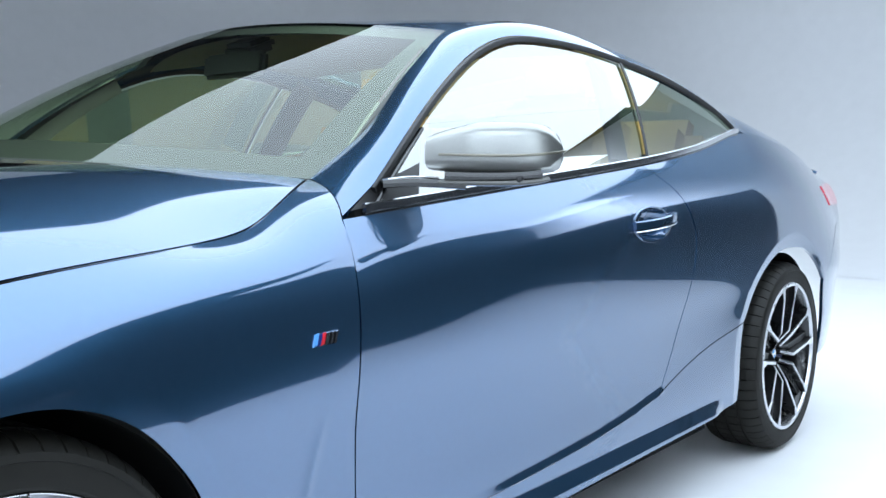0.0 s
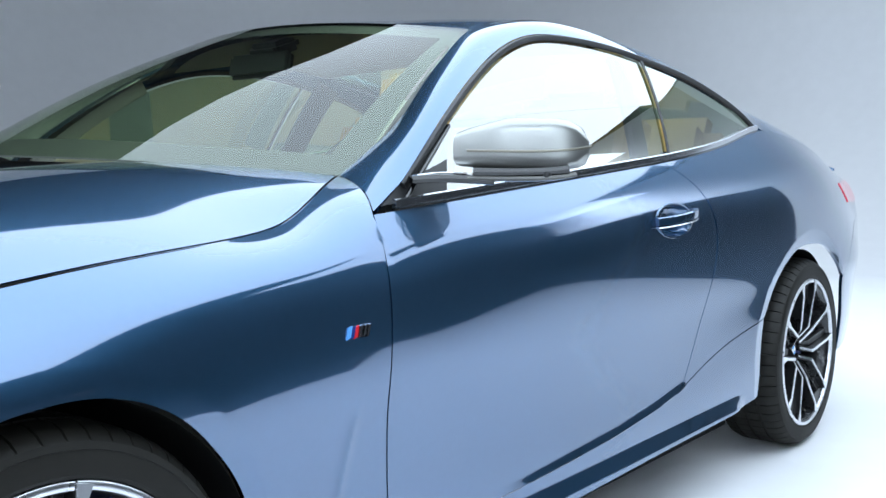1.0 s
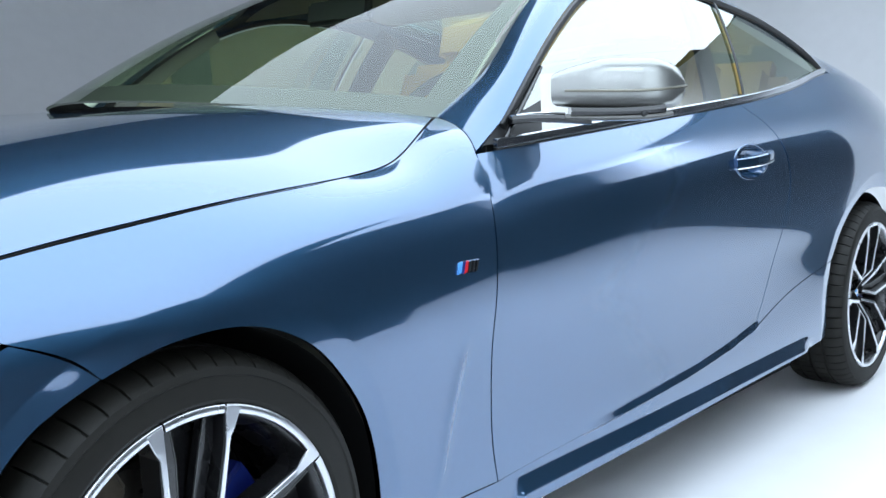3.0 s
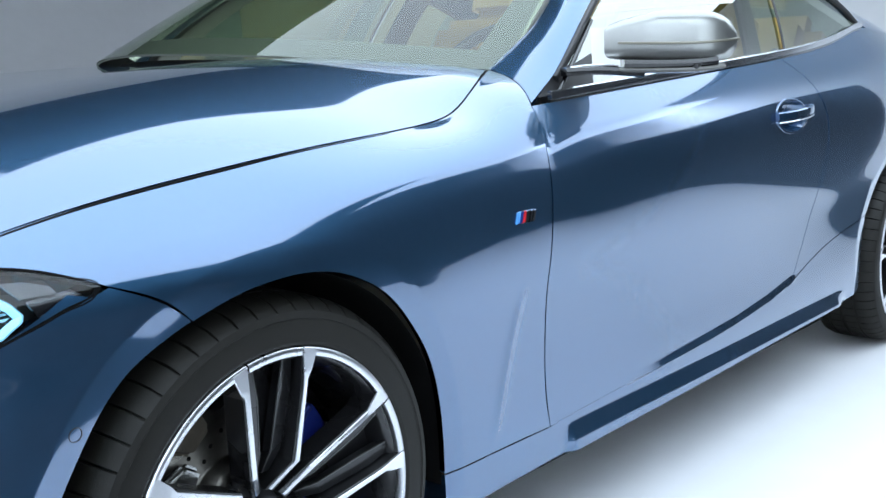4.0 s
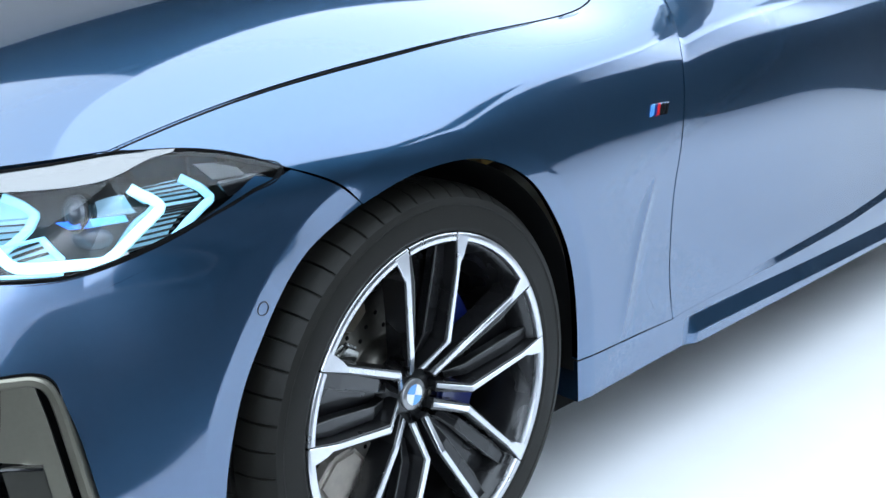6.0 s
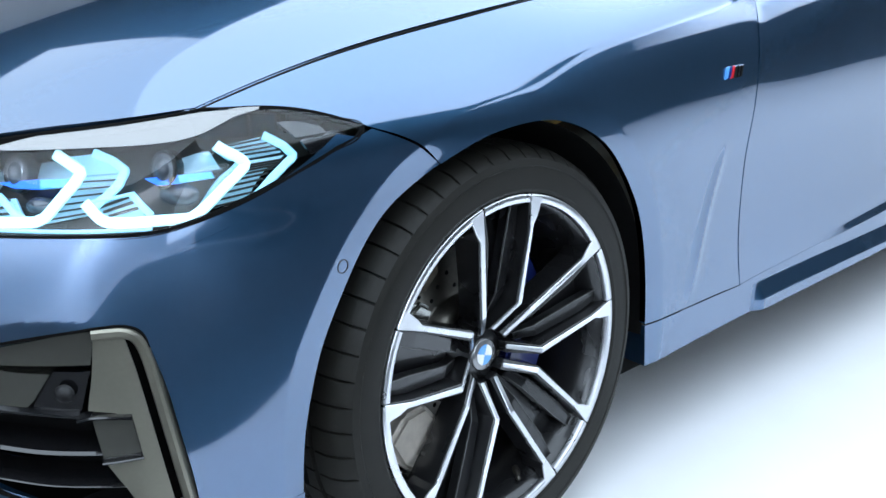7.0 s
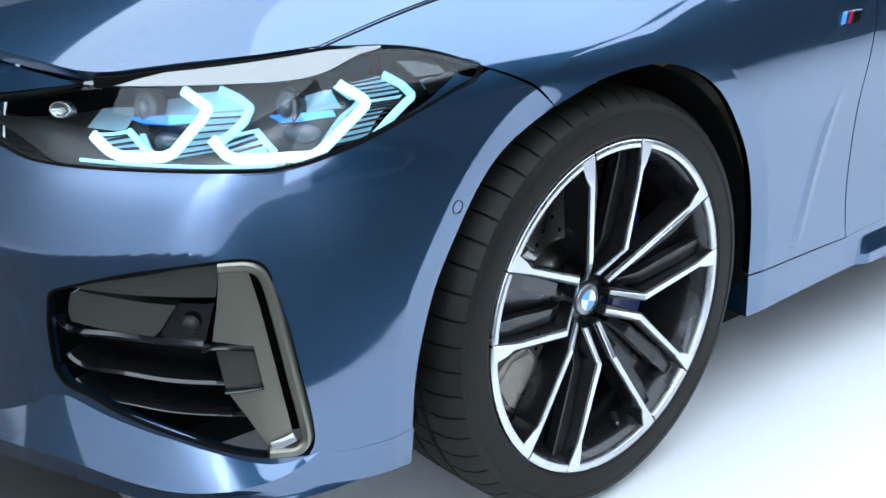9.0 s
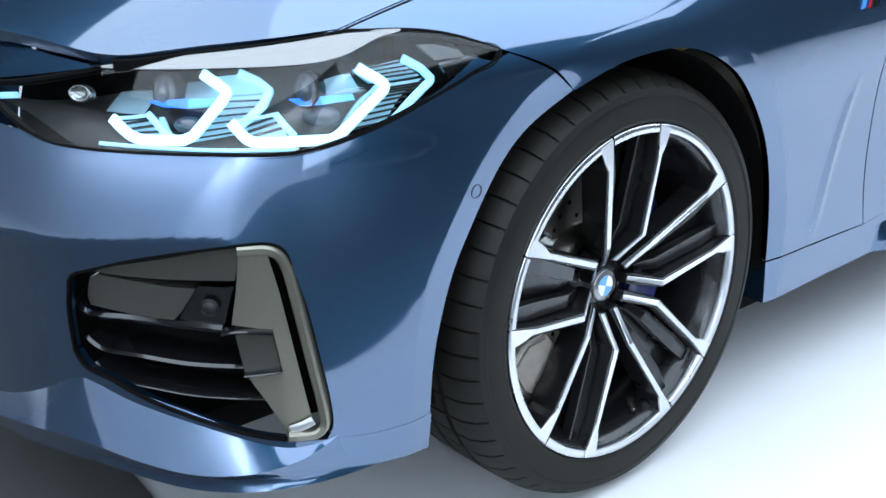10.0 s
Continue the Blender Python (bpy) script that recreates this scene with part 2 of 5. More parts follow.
def creases(x, z):
    """Pressed lines of the side: flared arch lips, the wing's crease, the door's lower fold and the skirt's ledge."""
    d = np.zeros_like(x)
    for cx, cz, r0, k in ((0.0, 0.331, 0.408, 0.06 + 0.14 * ramp(x, -0.08, -0.20) + 0.05 * ramp(x, 0.10, 0.25)), (2.80, 0.345, 0.425, 0.13)):
        r = np.hypot(x - cx, np.maximum(z - cz, 0)) + 0 * x
        e = r0 - r
        d -= k * np.where(e > 0.006, e - 0.003, np.maximum(e, 0) ** 2 / 0.012)
    lx = 0.500 + (z - 0.29) * 0.30
    d += 0.0024 * np.exp(-np.abs((x - lx) / 0.013) ** 1.6) * ramp(z, 0.28, 0.36) * ramp(z, 0.60, 0.52)
    zd = np.interp(x, [0.69, 1.13, 1.52, 1.71, 1.88], [0.281, 0.303, 0.327, 0.347, 0.374])
    d += 0.22 * fold(zd + 0.019 - z, 0.019) * ramp(x, 0.95, 1.2) * ramp(x, 1.92, 1.86) * (z > zd - 0.004)
    d += 0.42 * fold(0.270 + 0.012 * (x - 0.8) - z, 0.036) * ramp(x, 0.74, 0.77) * ramp(x, 2.32, 2.2) * (z < 0.36)
    return d


def wing(x, z):
    x, z = (np.array(q, float) for q in np.broadcast_arrays(x, z))
    return (section(x.ravel(), z.ravel(), (wing_a, wing_b, shut), wing_v, 6.3) + creases(x.ravel(), z.ravel())).reshape(x.shape)


def side(x, z):
    """Half-width of the whole body side: the wing before the door's front edge, the door and quarter behind it."""
    x, z = (np.array(q, float) for q in np.broadcast_arrays(x, z))
    fore = section(np.minimum(x.ravel(), 0.8), z.ravel(), (wing_a, wing_b, shut), wing_v, 6.3)
    aft = section(np.maximum(x.ravel(), 0.55), z.ravel(), (door_a, belt), door_v, 6.2)
    k = np.clip((x.ravel() - 0.64) / 0.05, 0, 1)
    return ((1 - k) * fore + k * aft + creases(x.ravel(), z.ravel())).reshape(x.shape)


# the nose: x over height (rows) at five half-widths, then the flanks follow the side
NOSE_W = (0.0, 0.35, 0.60, 0.74, 0.82)
NOSE_Z = (0.14, 0.24, 0.36, 0.50, 0.60, 0.70, 0.77, 0.84)
NOSE_X = np.array((
    (-0.800, -0.780, -0.730, -0.660, -0.580),
    (-0.825, -0.805, -0.755, -0.690, -0.610),
    (-0.830, -0.810, -0.760, -0.695, -0.620),
    (-0.835, -0.815, -0.765, -0.700, -0.620),
    (-0.830, -0.810, -0.755, -0.690, -0.610),
    (-0.800, -0.775, -0.710, -0.640, -0.560),
    (-0.740, -0.710, -0.640, -0.570, -0.480),
    (-0.640, -0.600, -0.520, -0.450, -0.360)))
FLANK_X = (-0.40, -0.28, -0.12, 0.05)
nose_b = cardinal(NOSE_Z)
nose_s = cardinal((0.0, 0.35, 0.61, 0.77, 0.88, 1.11, 1.23, 1.39, 1.56))


brow_line = cardinal((0, 1, 2, 3, 4, 5, 6, 7, 8))(np.linspace(0, 8, 500)) @ np.array(((-0.20, 0.528), (0.20, 0.530), (0.50, 0.532), (0.70, 0.546), (0.83, 0.556), (0.905, 0.545), (0.945, 0.505), (0.968, 0.43), (0.984, 0.28)))


def brow(s, z):
    """The pressed ridge that runs over the side intake, fading out round its outer corner."""
    d = np.sqrt(((s[:, None] - brow_line[:, 0]) ** 2 + (z[:, None] - brow_line[:, 1]) ** 2).min(1) + 0.0035 ** 2)
    inside = z < np.interp(s, brow_line[:, 0], brow_line[:, 1], right=0)
    return 0.010 * np.maximum(0, 1 - d / np.where(inside, 0.065, 0.095)) ** 1.25 * ramp(s, 0.955, 0.89)


def front(s, z):
    """The nose and its corner: s runs from the middle round to the wheel arch."""
    s, z = np.asarray(s, float).ravel(), np.asarray(z, float).ravel()
    px = np.concatenate([nose_b(z) @ NOSE_X, np.tile(FLANK_X, (len(z), 1))], 1)
    pw = np.concatenate([np.tile(NOSE_W, (len(z), 1))] + [section(np.full(len(z), f), z, (wing_a, wing_b, shut), wing_v, 6.3)[:, None] for f in FLANK_X], 1)
    b = nose_s(s)
    x, w = (b * px).sum(1), (b * pw).sum(1)
    near = ramp(s, 1.0, 1.1)
    h = brow(s, z)
    return np.stack([x - 0.8 * h, -(w + 0.6 * h + near * creases(x, z)), z], 1)


HOOD_X = (-0.8, -0.55, -0.3, 0.0, 0.25, 0.5, 0.82)
HOOD_W = (0.0, 0.2, 0.4, 0.55, 0.68, 0.75, 0.82)
HOOD_Z = np.array((
    (0.7654, 0.7663, 0.7437, 0.7117, 0.6768, 0.6637, 0.6570),
    (0.8423, 0.8417, 0.8341, 0.8204, 0.7884, 0.7645, 0.7387),
    (0.9046, 0.9044, 0.9027, 0.8953, 0.8669, 0.8394, 0.8053),
    (0.9584, 0.9589, 0.9600, 0.9494, 0.9163, 0.8847, 0.8445),
    (0.9884, 0.9898, 0.9899, 0.9704, 0.9278, 0.8949, 0.8558),
    (1.0055, 1.0063, 1.0038, 0.9838, 0.9370, 0.8999, 0.8593),
    (1.0145, 1.0137, 1.0098, 1.0001, 0.9782, 0.9536, 0.9171)))
hood_bx, hood_bw = cardinal(HOOD_X), cardinal(HOOD_W)


def hood_top(x, w):
    """The bonnet skin over x and signed half-width."""
    x, w = np.asarray(x, float).ravel(), np.asarray(w, float).ravel()
    a = np.abs(w)
    raw = lambda p, q: np.einsum("ij,jk,ik->i", hood_bx(p), HOOD_Z, hood_bw(q))
    c = shut(np.clip(x, -0.8, 0.78))
    z = raw(x, a) + (c[:, 1] - raw(x, c[:, 0])) * np.exp(-((a - c[:, 0]) / 0.10) ** 2)
    return np.stack([x, -w, z], 1)


def wing_at(x, z):
    x, z = np.asarray(x, float).ravel(), np.asarray(z, float).ravel()
    return np.stack([x, -wing(x, z), z], 1)


def side_at(x, z):
    x, z = np.asarray(x, float).ravel(), np.asarray(z, float).ravel()
    return np.stack([x, -side(x, z), z], 1)


def cabin_side(x, z):
    """The leaning side of the cabin above the belt."""
    x, z = np.asarray(x, float).ravel(), np.asarray(z, float).ravel()
    c = belt(np.clip(x, 0.69, 2.9))
    d = z - c[:, 1]
    return np.stack([x, -(c[:, 0] - 0.004 - 0.31 * d - 0.60 * d * d), z], 1)


def smooth(pts, n=12):
    """A dense curve through points of any dimension, centripetal."""
    p = np.array(pts, float)
    if len(p) == 2:
        return p[0] + np.linspace(0, 1, n)[:, None] * (p[1] - p[0])
    d = np.r_[0, np.cumsum(np.linalg.norm(np.diff(p, axis=0), axis=1) ** 0.7)]
    return cardinal(d)(np.linspace(0, d[-1], n * len(p))) @ p


def even(p, n):
    p = np.array(p, float)
    d = np.r_[0, np.cumsum(np.linalg.norm(np.diff(p, axis=0), axis=1))]
    u = np.linspace(0, d[-1], n)
    return np.stack([np.interp(u, d, c) for c in p.T], 1)


def coons(low, high, start, end, nu, nv):
    """A grid of (nv, nu) points between four curves: low and high run one way, start and end from low to high."""
    a, b, c, d = even(low, nu), even(high, nu), even(start, nv), even(end, nv)
    u, v = np.linspace(0, 1, nu)[None, :, None], np.linspace(0, 1, nv)[:, None, None]
    flat = (1 - v) * a[None] + v * b[None] + (1 - u) * c[:, None] + u * d[:, None]
    return flat - ((1 - u) * (1 - v) * a[0] + u * (1 - v) * a[-1] + (1 - u) * v * b[0] + u * v * b[-1])


def mesh_part(name, verts, faces, mat, parent, label="", normals=None, flat=False):
    me = bpy.data.meshes.new(name)
    me.from_pydata([tuple(map(float, v)) for v in verts], [], [tuple(map(int, f)) for f in faces])
    me.materials.append(mat)
    me.polygons.foreach_set("use_smooth", [not flat] * len(me.polygons))
    me.update()
    if normals is not None:
        me.normals_split_custom_set_from_vertices([tuple(map(float, n)) for n in normals])
    ob = new(name, me)
    ob.parent = parent
    return tagged(ob, label=label)


def bm_part(name, bm, mat, parent, label="", flat=False, crease=35):
    bmesh.ops.recalc_face_normals(bm, faces=bm.faces)
    for f in bm.faces:
        f.smooth = not flat
    for e in bm.edges:
        e.smooth = len(e.link_faces) == 2 and e.calc_face_angle(0) < radians(crease)
    me = bpy.data.meshes.new(name)
    bm.to_mesh(me)
    bm.free()
    me.materials.append(mat)
    ob = new(name, me)
    ob.parent = parent
    return tagged(ob, label=label)


def skin(name, grid, surf, hint, mat, parent, label="", gap=0.002, lip=0.012, flip=1, lift=0.0, hole=None):
    """One panel of sheet metal: a grid of surface parameters, drawn in a little at its rim and folded inwards there."""
    g = np.array(grid, float)
    nv, nu = g.shape[:2]
    if gap:
        for i, j, axis in ((0, 1, 0), (-1, -2, 0), (0, 1, 1), (-1, -2, 1)):
            edge, near = (g[i], g[j]) if axis == 0 else (g[:, i], g[:, j])
            way = near - edge
            edge += gap * way / np.maximum(np.linalg.norm(way, axis=1, keepdims=True), 1e-6)
    q = g.reshape(-1, 2)
    p = surf(q[:, 0], q[:, 1])
    du = surf(q[:, 0] + 1e-3, q[:, 1]) - surf(q[:, 0] - 1e-3, q[:, 1])
    dv = surf(q[:, 0], q[:, 1] + 1e-3) - surf(q[:, 0], q[:, 1] - 1e-3)
    n = np.cross(du, dv)
    n /= np.linalg.norm(n, axis=1, keepdims=True)
    n *= np.sign(n @ np.array(hint, float))[:, None]
    drop = None if hole is None else ((q[:, 0] - hole[0]) / hole[2]) ** 2 + ((q[:, 1] - hole[1]) / hole[3]) ** 2 < 1
    return sheet(name, p + lift * n, n, nv, nu, mat, parent, label, lip, flip, drop)


def sheet(name, p, n, nv, nu, mat, parent, label="", lip=0.012, flip=1, drop=None):
    """A grid of points with normals as a panel with a folded rim; flip -1 builds its twin on the other side of the car."""
    idx = np.arange(nv * nu).reshape(nv, nu)
    faces = [(idx[i, j], idx[i, j + 1], idx[i + 1, j + 1], idx[i + 1, j]) for i in range(nv - 1) for j in range(nu - 1)]
    if drop is not None:
        faces = [f for f in faces if not drop[list(f)].any()]
    mid = idx[nv // 2, nu // 2]
    a, b, c = (p[k] for k in (idx[nv // 2, nu // 2], idx[nv // 2, min(nu - 1, nu // 2 + 1)], idx[min(nv - 1, nv // 2 + 1), nu // 2]))
    turned = np.dot(np.cross(b - a, c - a), n[mid]) < 0
    if lip:
        ring = list(idx[0, :-1]) + list(idx[:-1, -1]) + list(idx[-1, :0:-1]) + list(idx[:0:-1, 0])
        k, m = len(ring), len(p)
        out = p[ring] - np.roll(p[ring], 1, 0)
        side_n = np.cross(out, n[ring])
        side_n /= np.maximum(np.linalg.norm(side_n, axis=1, keepdims=True), 1e-9)
        p = np.concatenate([p, p[ring], p[ring] - lip * n[ring]])
        n = np.concatenate([n, side_n, side_n])
        faces += [(m + i, m + k + i, m + k + (i + 1) % k, m + (i + 1) % k) for i in range(k)]
    if turned:
        faces = [f[::-1] for f in faces]
    if flip < 0:
        p, n = p * (1, -1, 1), n * (1, -1, 1)
        faces = [f[::-1] for f in faces]
    return mesh_part(name, p, faces, mat, parent, label, n)


def loft(curves, nu):
    """Points and normals of a surface lofted through several 3D curves."""
    rows = np.stack([even(c, nu) for c in curves])
    k = np.linspace(0, 1, len(rows))
    nv = 4 * (len(rows) - 1) + 5
    p = np.einsum("ij,jkl->ikl", cardinal(k)(np.linspace(0, 1, nv)) if len(rows) > 2 else np.stack([1 - np.linspace(0, 1, nv), np.linspace(0, 1, nv)], 1), rows)
    return p, grid_normals(p)


def grid_normals(p):
    n = np.cross(np.gradient(p, axis=1), np.gradient(p, axis=0))
    n /= np.maximum(np.linalg.norm(n, axis=2, keepdims=True), 1e-12)
    return n


def lathe(profile, turns, arc=None):
    """Points and faces of a profile of (radius, y) spun round the wheel axis, or along an open arc of angles."""
    a = np.linspace(0, 2 * math.pi, turns, endpoint=False) if arc is None else np.array(arc)
    turns = len(a)
    r, y = np.array(profile, float).T
    p = np.stack([r[None] * np.sin(a)[:, None], np.repeat(y[None], turns, 0), r[None] * np.cos(a)[:, None]], 2)
    m = len(profile)
    faces = [(i * m + j, i * m + j + 1, (i + 1) % turns * m + j + 1, (i + 1) % turns * m + j) for i in range(turns - (arc is not None)) for j in range(m - 1)]
    return p.reshape(-1, 3), faces


def tube(pts, width, depth, mat, name, parent, label="", closed=False, up=(0, 0, 1), n=None, sharp=False):
    """A bar of rounded rectangular section swept along 3D points."""
    p = np.array(pts, float) if sharp else even(smooth(pts), n or 14 * len(pts))
    t = np.gradient(p, axis=0)
    t /= np.linalg.norm(t, axis=1, keepdims=True)
    s = np.cross(t, np.array(up, float))
    s /= np.maximum(np.linalg.norm(s, axis=1, keepdims=True), 1e-9)
    v = np.cross(s, t)
    ring = [(math.copysign(abs(math.cos(k)) ** 0.6, math.cos(k)), math.copysign(abs(math.sin(k)) ** 0.6, math.sin(k))) for k in np.linspace(0, 2 * math.pi, 10, endpoint=False)]
    verts = np.concatenate([p + a * width / 2 * s + b * depth / 2 * v for a, b in ring])
    m = len(p)
    faces = [(i * m + j, i * m + j + 1, (i + 1) % 10 * m + j + 1, (i + 1) % 10 * m + j) for i in range(10) for j in range(m - 1)]
    faces += [tuple(i * m for i in range(10)), tuple(i * m + m - 1 for i in range(9, -1, -1))]
    bm = bmesh.new()
    vs = [bm.verts.new(x) for x in verts]
    for f in faces:
        bm.faces.new([vs[i] for i in f])
    return bm_part(name, bm, mat, parent, label)

# ---- studio ----
def studio():
    """A white floor that curves up into pale walls on two sides, black curtains behind the camera and a dark ceiling."""
    bm = bmesh.new()
    X0, X1, Y0, Y1, R, H = -9.0, 12.5, -9.0, 12.0, 4.0, 6.0
    floor_pts = [bm.verts.new(q) for q in ((X0, Y0, 0), (X1, Y0, 0), (X1, Y1, 0), (X0, Y1, 0))]
    bm.faces.new(floor_pts)
    tagged(bm_part("floor", bm, FLOORPAINT, None), "white painted studio floor under the blue car", "floor", kind="structure")
    # one seamless wall: along the north, round the corner, along the east, with a cove at its foot
    C = 4.5
    plan = [(X0, Y1, 0, 1), (X1 - C, Y1, 0, 1)] + [(X1 - C + C * math.sin(a), Y1 - C + C * math.cos(a), math.sin(a), math.cos(a)) for a in np.linspace(0, math.pi / 2, 16)[1:]] + [(X1, Y0, 1, 0)]
    prof = [(R * (1 - math.sin(a)), R - R * math.cos(a) + 0.002) for a in np.linspace(0, math.pi / 2, 14)] + [(0.0, H)]
    bm = bmesh.new()
    rows = [[bm.verts.new((x - nx * d, y - ny * d, z)) for x, y, nx, ny in plan] for d, z in prof]
    for a, b in zip(rows, rows[1:]):
        for i in range(len(plan) - 1):
            bm.faces.new((a[i], a[i + 1], b[i + 1], b[i]))
    tagged(bm_part("wall_north", bm, FLOORPAINT, None, crease=60), "pale grey seamless studio backdrop curving round the car", "wall", kind="structure")
    for name, a, b, mat, label in (("wall_south_west", (X0, Y0 - 0.2, 0), (-1.2, Y0, 5.99), FLOORPAINT, "white studio wall in the corner before the car"),
                                   ("wall_south", (-1.2, Y0 - 0.2, 0), (X1, Y0, 5.99), CURTAIN, "black curtain wall behind the camera in a studio"),
                                   ("wall_west", (X0 - 0.2, Y0, 0), (X0, Y1, 5.99), FLOORPAINT, "white studio end wall before the car"),
                                   ("ceiling", (X0, Y0, 6.0), (X1, Y1, 6.2), CURTAIN, "dark ceiling of the photo studio")):
        bm = bmesh.new()
        bmesh.ops.create_cube(bm, size=1)
        bmesh.ops.scale(bm, vec=[abs(q - p) for p, q in zip(a, b)], verts=bm.verts)
        bmesh.ops.translate(bm, vec=[(p + q) / 2 for p, q in zip(a, b)], verts=bm.verts)
        tagged(bm_part(name, bm, mat, None, flat=True), label, name.split("_")[0], kind="structure")


def flat(name, pts, z0, z1, thick, label, category, mat=CURTAIN):
    """A black standing panel or dark ground sheet: a polygon of floor places, raised."""
    bm = bmesh.new()
    if thick:
        way = (Vector(pts[1]) - Vector(pts[0])).normalized()
        side_way = Vector((-way.y, way.x)) * thick
        pts = [pts[0], pts[1], tuple(Vector(pts[1]) + side_way), tuple(Vector(pts[0]) + side_way)]
    low = [bm.verts.new((x, y, z0)) for x, y in pts]
    high = [bm.verts.new((x, y, z1)) for x, y in pts]
    bm.faces.new(low[::-1])
    bm.faces.new(high)
    for i in range(len(pts)):
        bm.faces.new((low[i], low[(i + 1) % len(pts)], high[(i + 1) % len(pts)], high[i]))
    return tagged(bm_part(name, bm, mat, None, flat=True), label, category)


studio()
flat("ground_sheet", [(-0.62, -1.50), (-0.15, -1.50), (0.3, -1.62), (1.0, -2.0), (1.6, -2.25), (2.25, -2.27), (2.9, -2.78), (4.4, -3.45), (4.4, -8.8), (-2.8, -8.4), (-1.6, -3.0), (-1.0, -1.9)], 0.0, 0.004, 0, "black cloth laid on the white studio floor", "cloth")
# added dark sheet: stands in for the dimmer floor before the nose
flat("ground_sheet", [(-5.5, -8.4), (-2.81, -8.4), (-1.61, -3.0), (-1.01, -1.9), (-0.66, -1.48), (-0.62, -1.15), (-0.55, 1.4), (-4.6, 2.0)], 0.0, 0.004, 0, "dark grey sheet added to dim the floor before the car", "cloth", FLOORDIMMER)
for a, b, high in (((1.25, -2.75), (1.94, -2.942), 1.02), ((1.95, -2.945), (3.05, -3.25), 1.6), ((3.02, -3.25), (4.78, -3.45), 1.5), ((4.76, -3.45), (4.95, -1.8), 1.5)):
    tagged(flat("black_flat", [a, b], 0.004, high, 0.05, "black standing flat beside the car in the studio", "studio flat"), group="black flats beside the car")

# ---- the car: panels ----
car = new("car")
tagged(car, "blue metallic two-door coupe with lit headlights on a white studio floor", "car")

LAMP_TOP = [(-0.466, 0.764), (-0.39, 0.762), (-0.347, 0.756), (-0.308, 0.745), (-0.255, 0.723)]
SEAM_F = [(0.689, 0.277), (0.675, 0.356), (0.671, 0.45), (0.667, 0.55), (0.664, 0.672), (0.667, 0.751), (0.674, 0.83), (0.690, 0.905)]
SEAM_R = [(1.875, 0.372), (1.936, 0.456), (1.976, 0.534), (2.008, 0.612), (2.028, 0.69), (2.032, 0.768), (2.009, 0.847), (1.944, 0.925), (1.812, 1.001)]
DOOR_LOW = [(0.689, 0.281), (0.934, 0.293), (1.127, 0.303), (1.321, 0.314), (1.515, 0.327), (1.709, 0.347), (1.80, 0.358), (1.875, 0.374)]


def shut_line(xs):
    c = shut(np.array(xs))
    return np.stack([np.array(xs), c[:, 1]], 1)


def belt_line(xs):
    c = belt(np.array(xs))
    return np.stack([np.array(xs), c[:, 1]], 1)


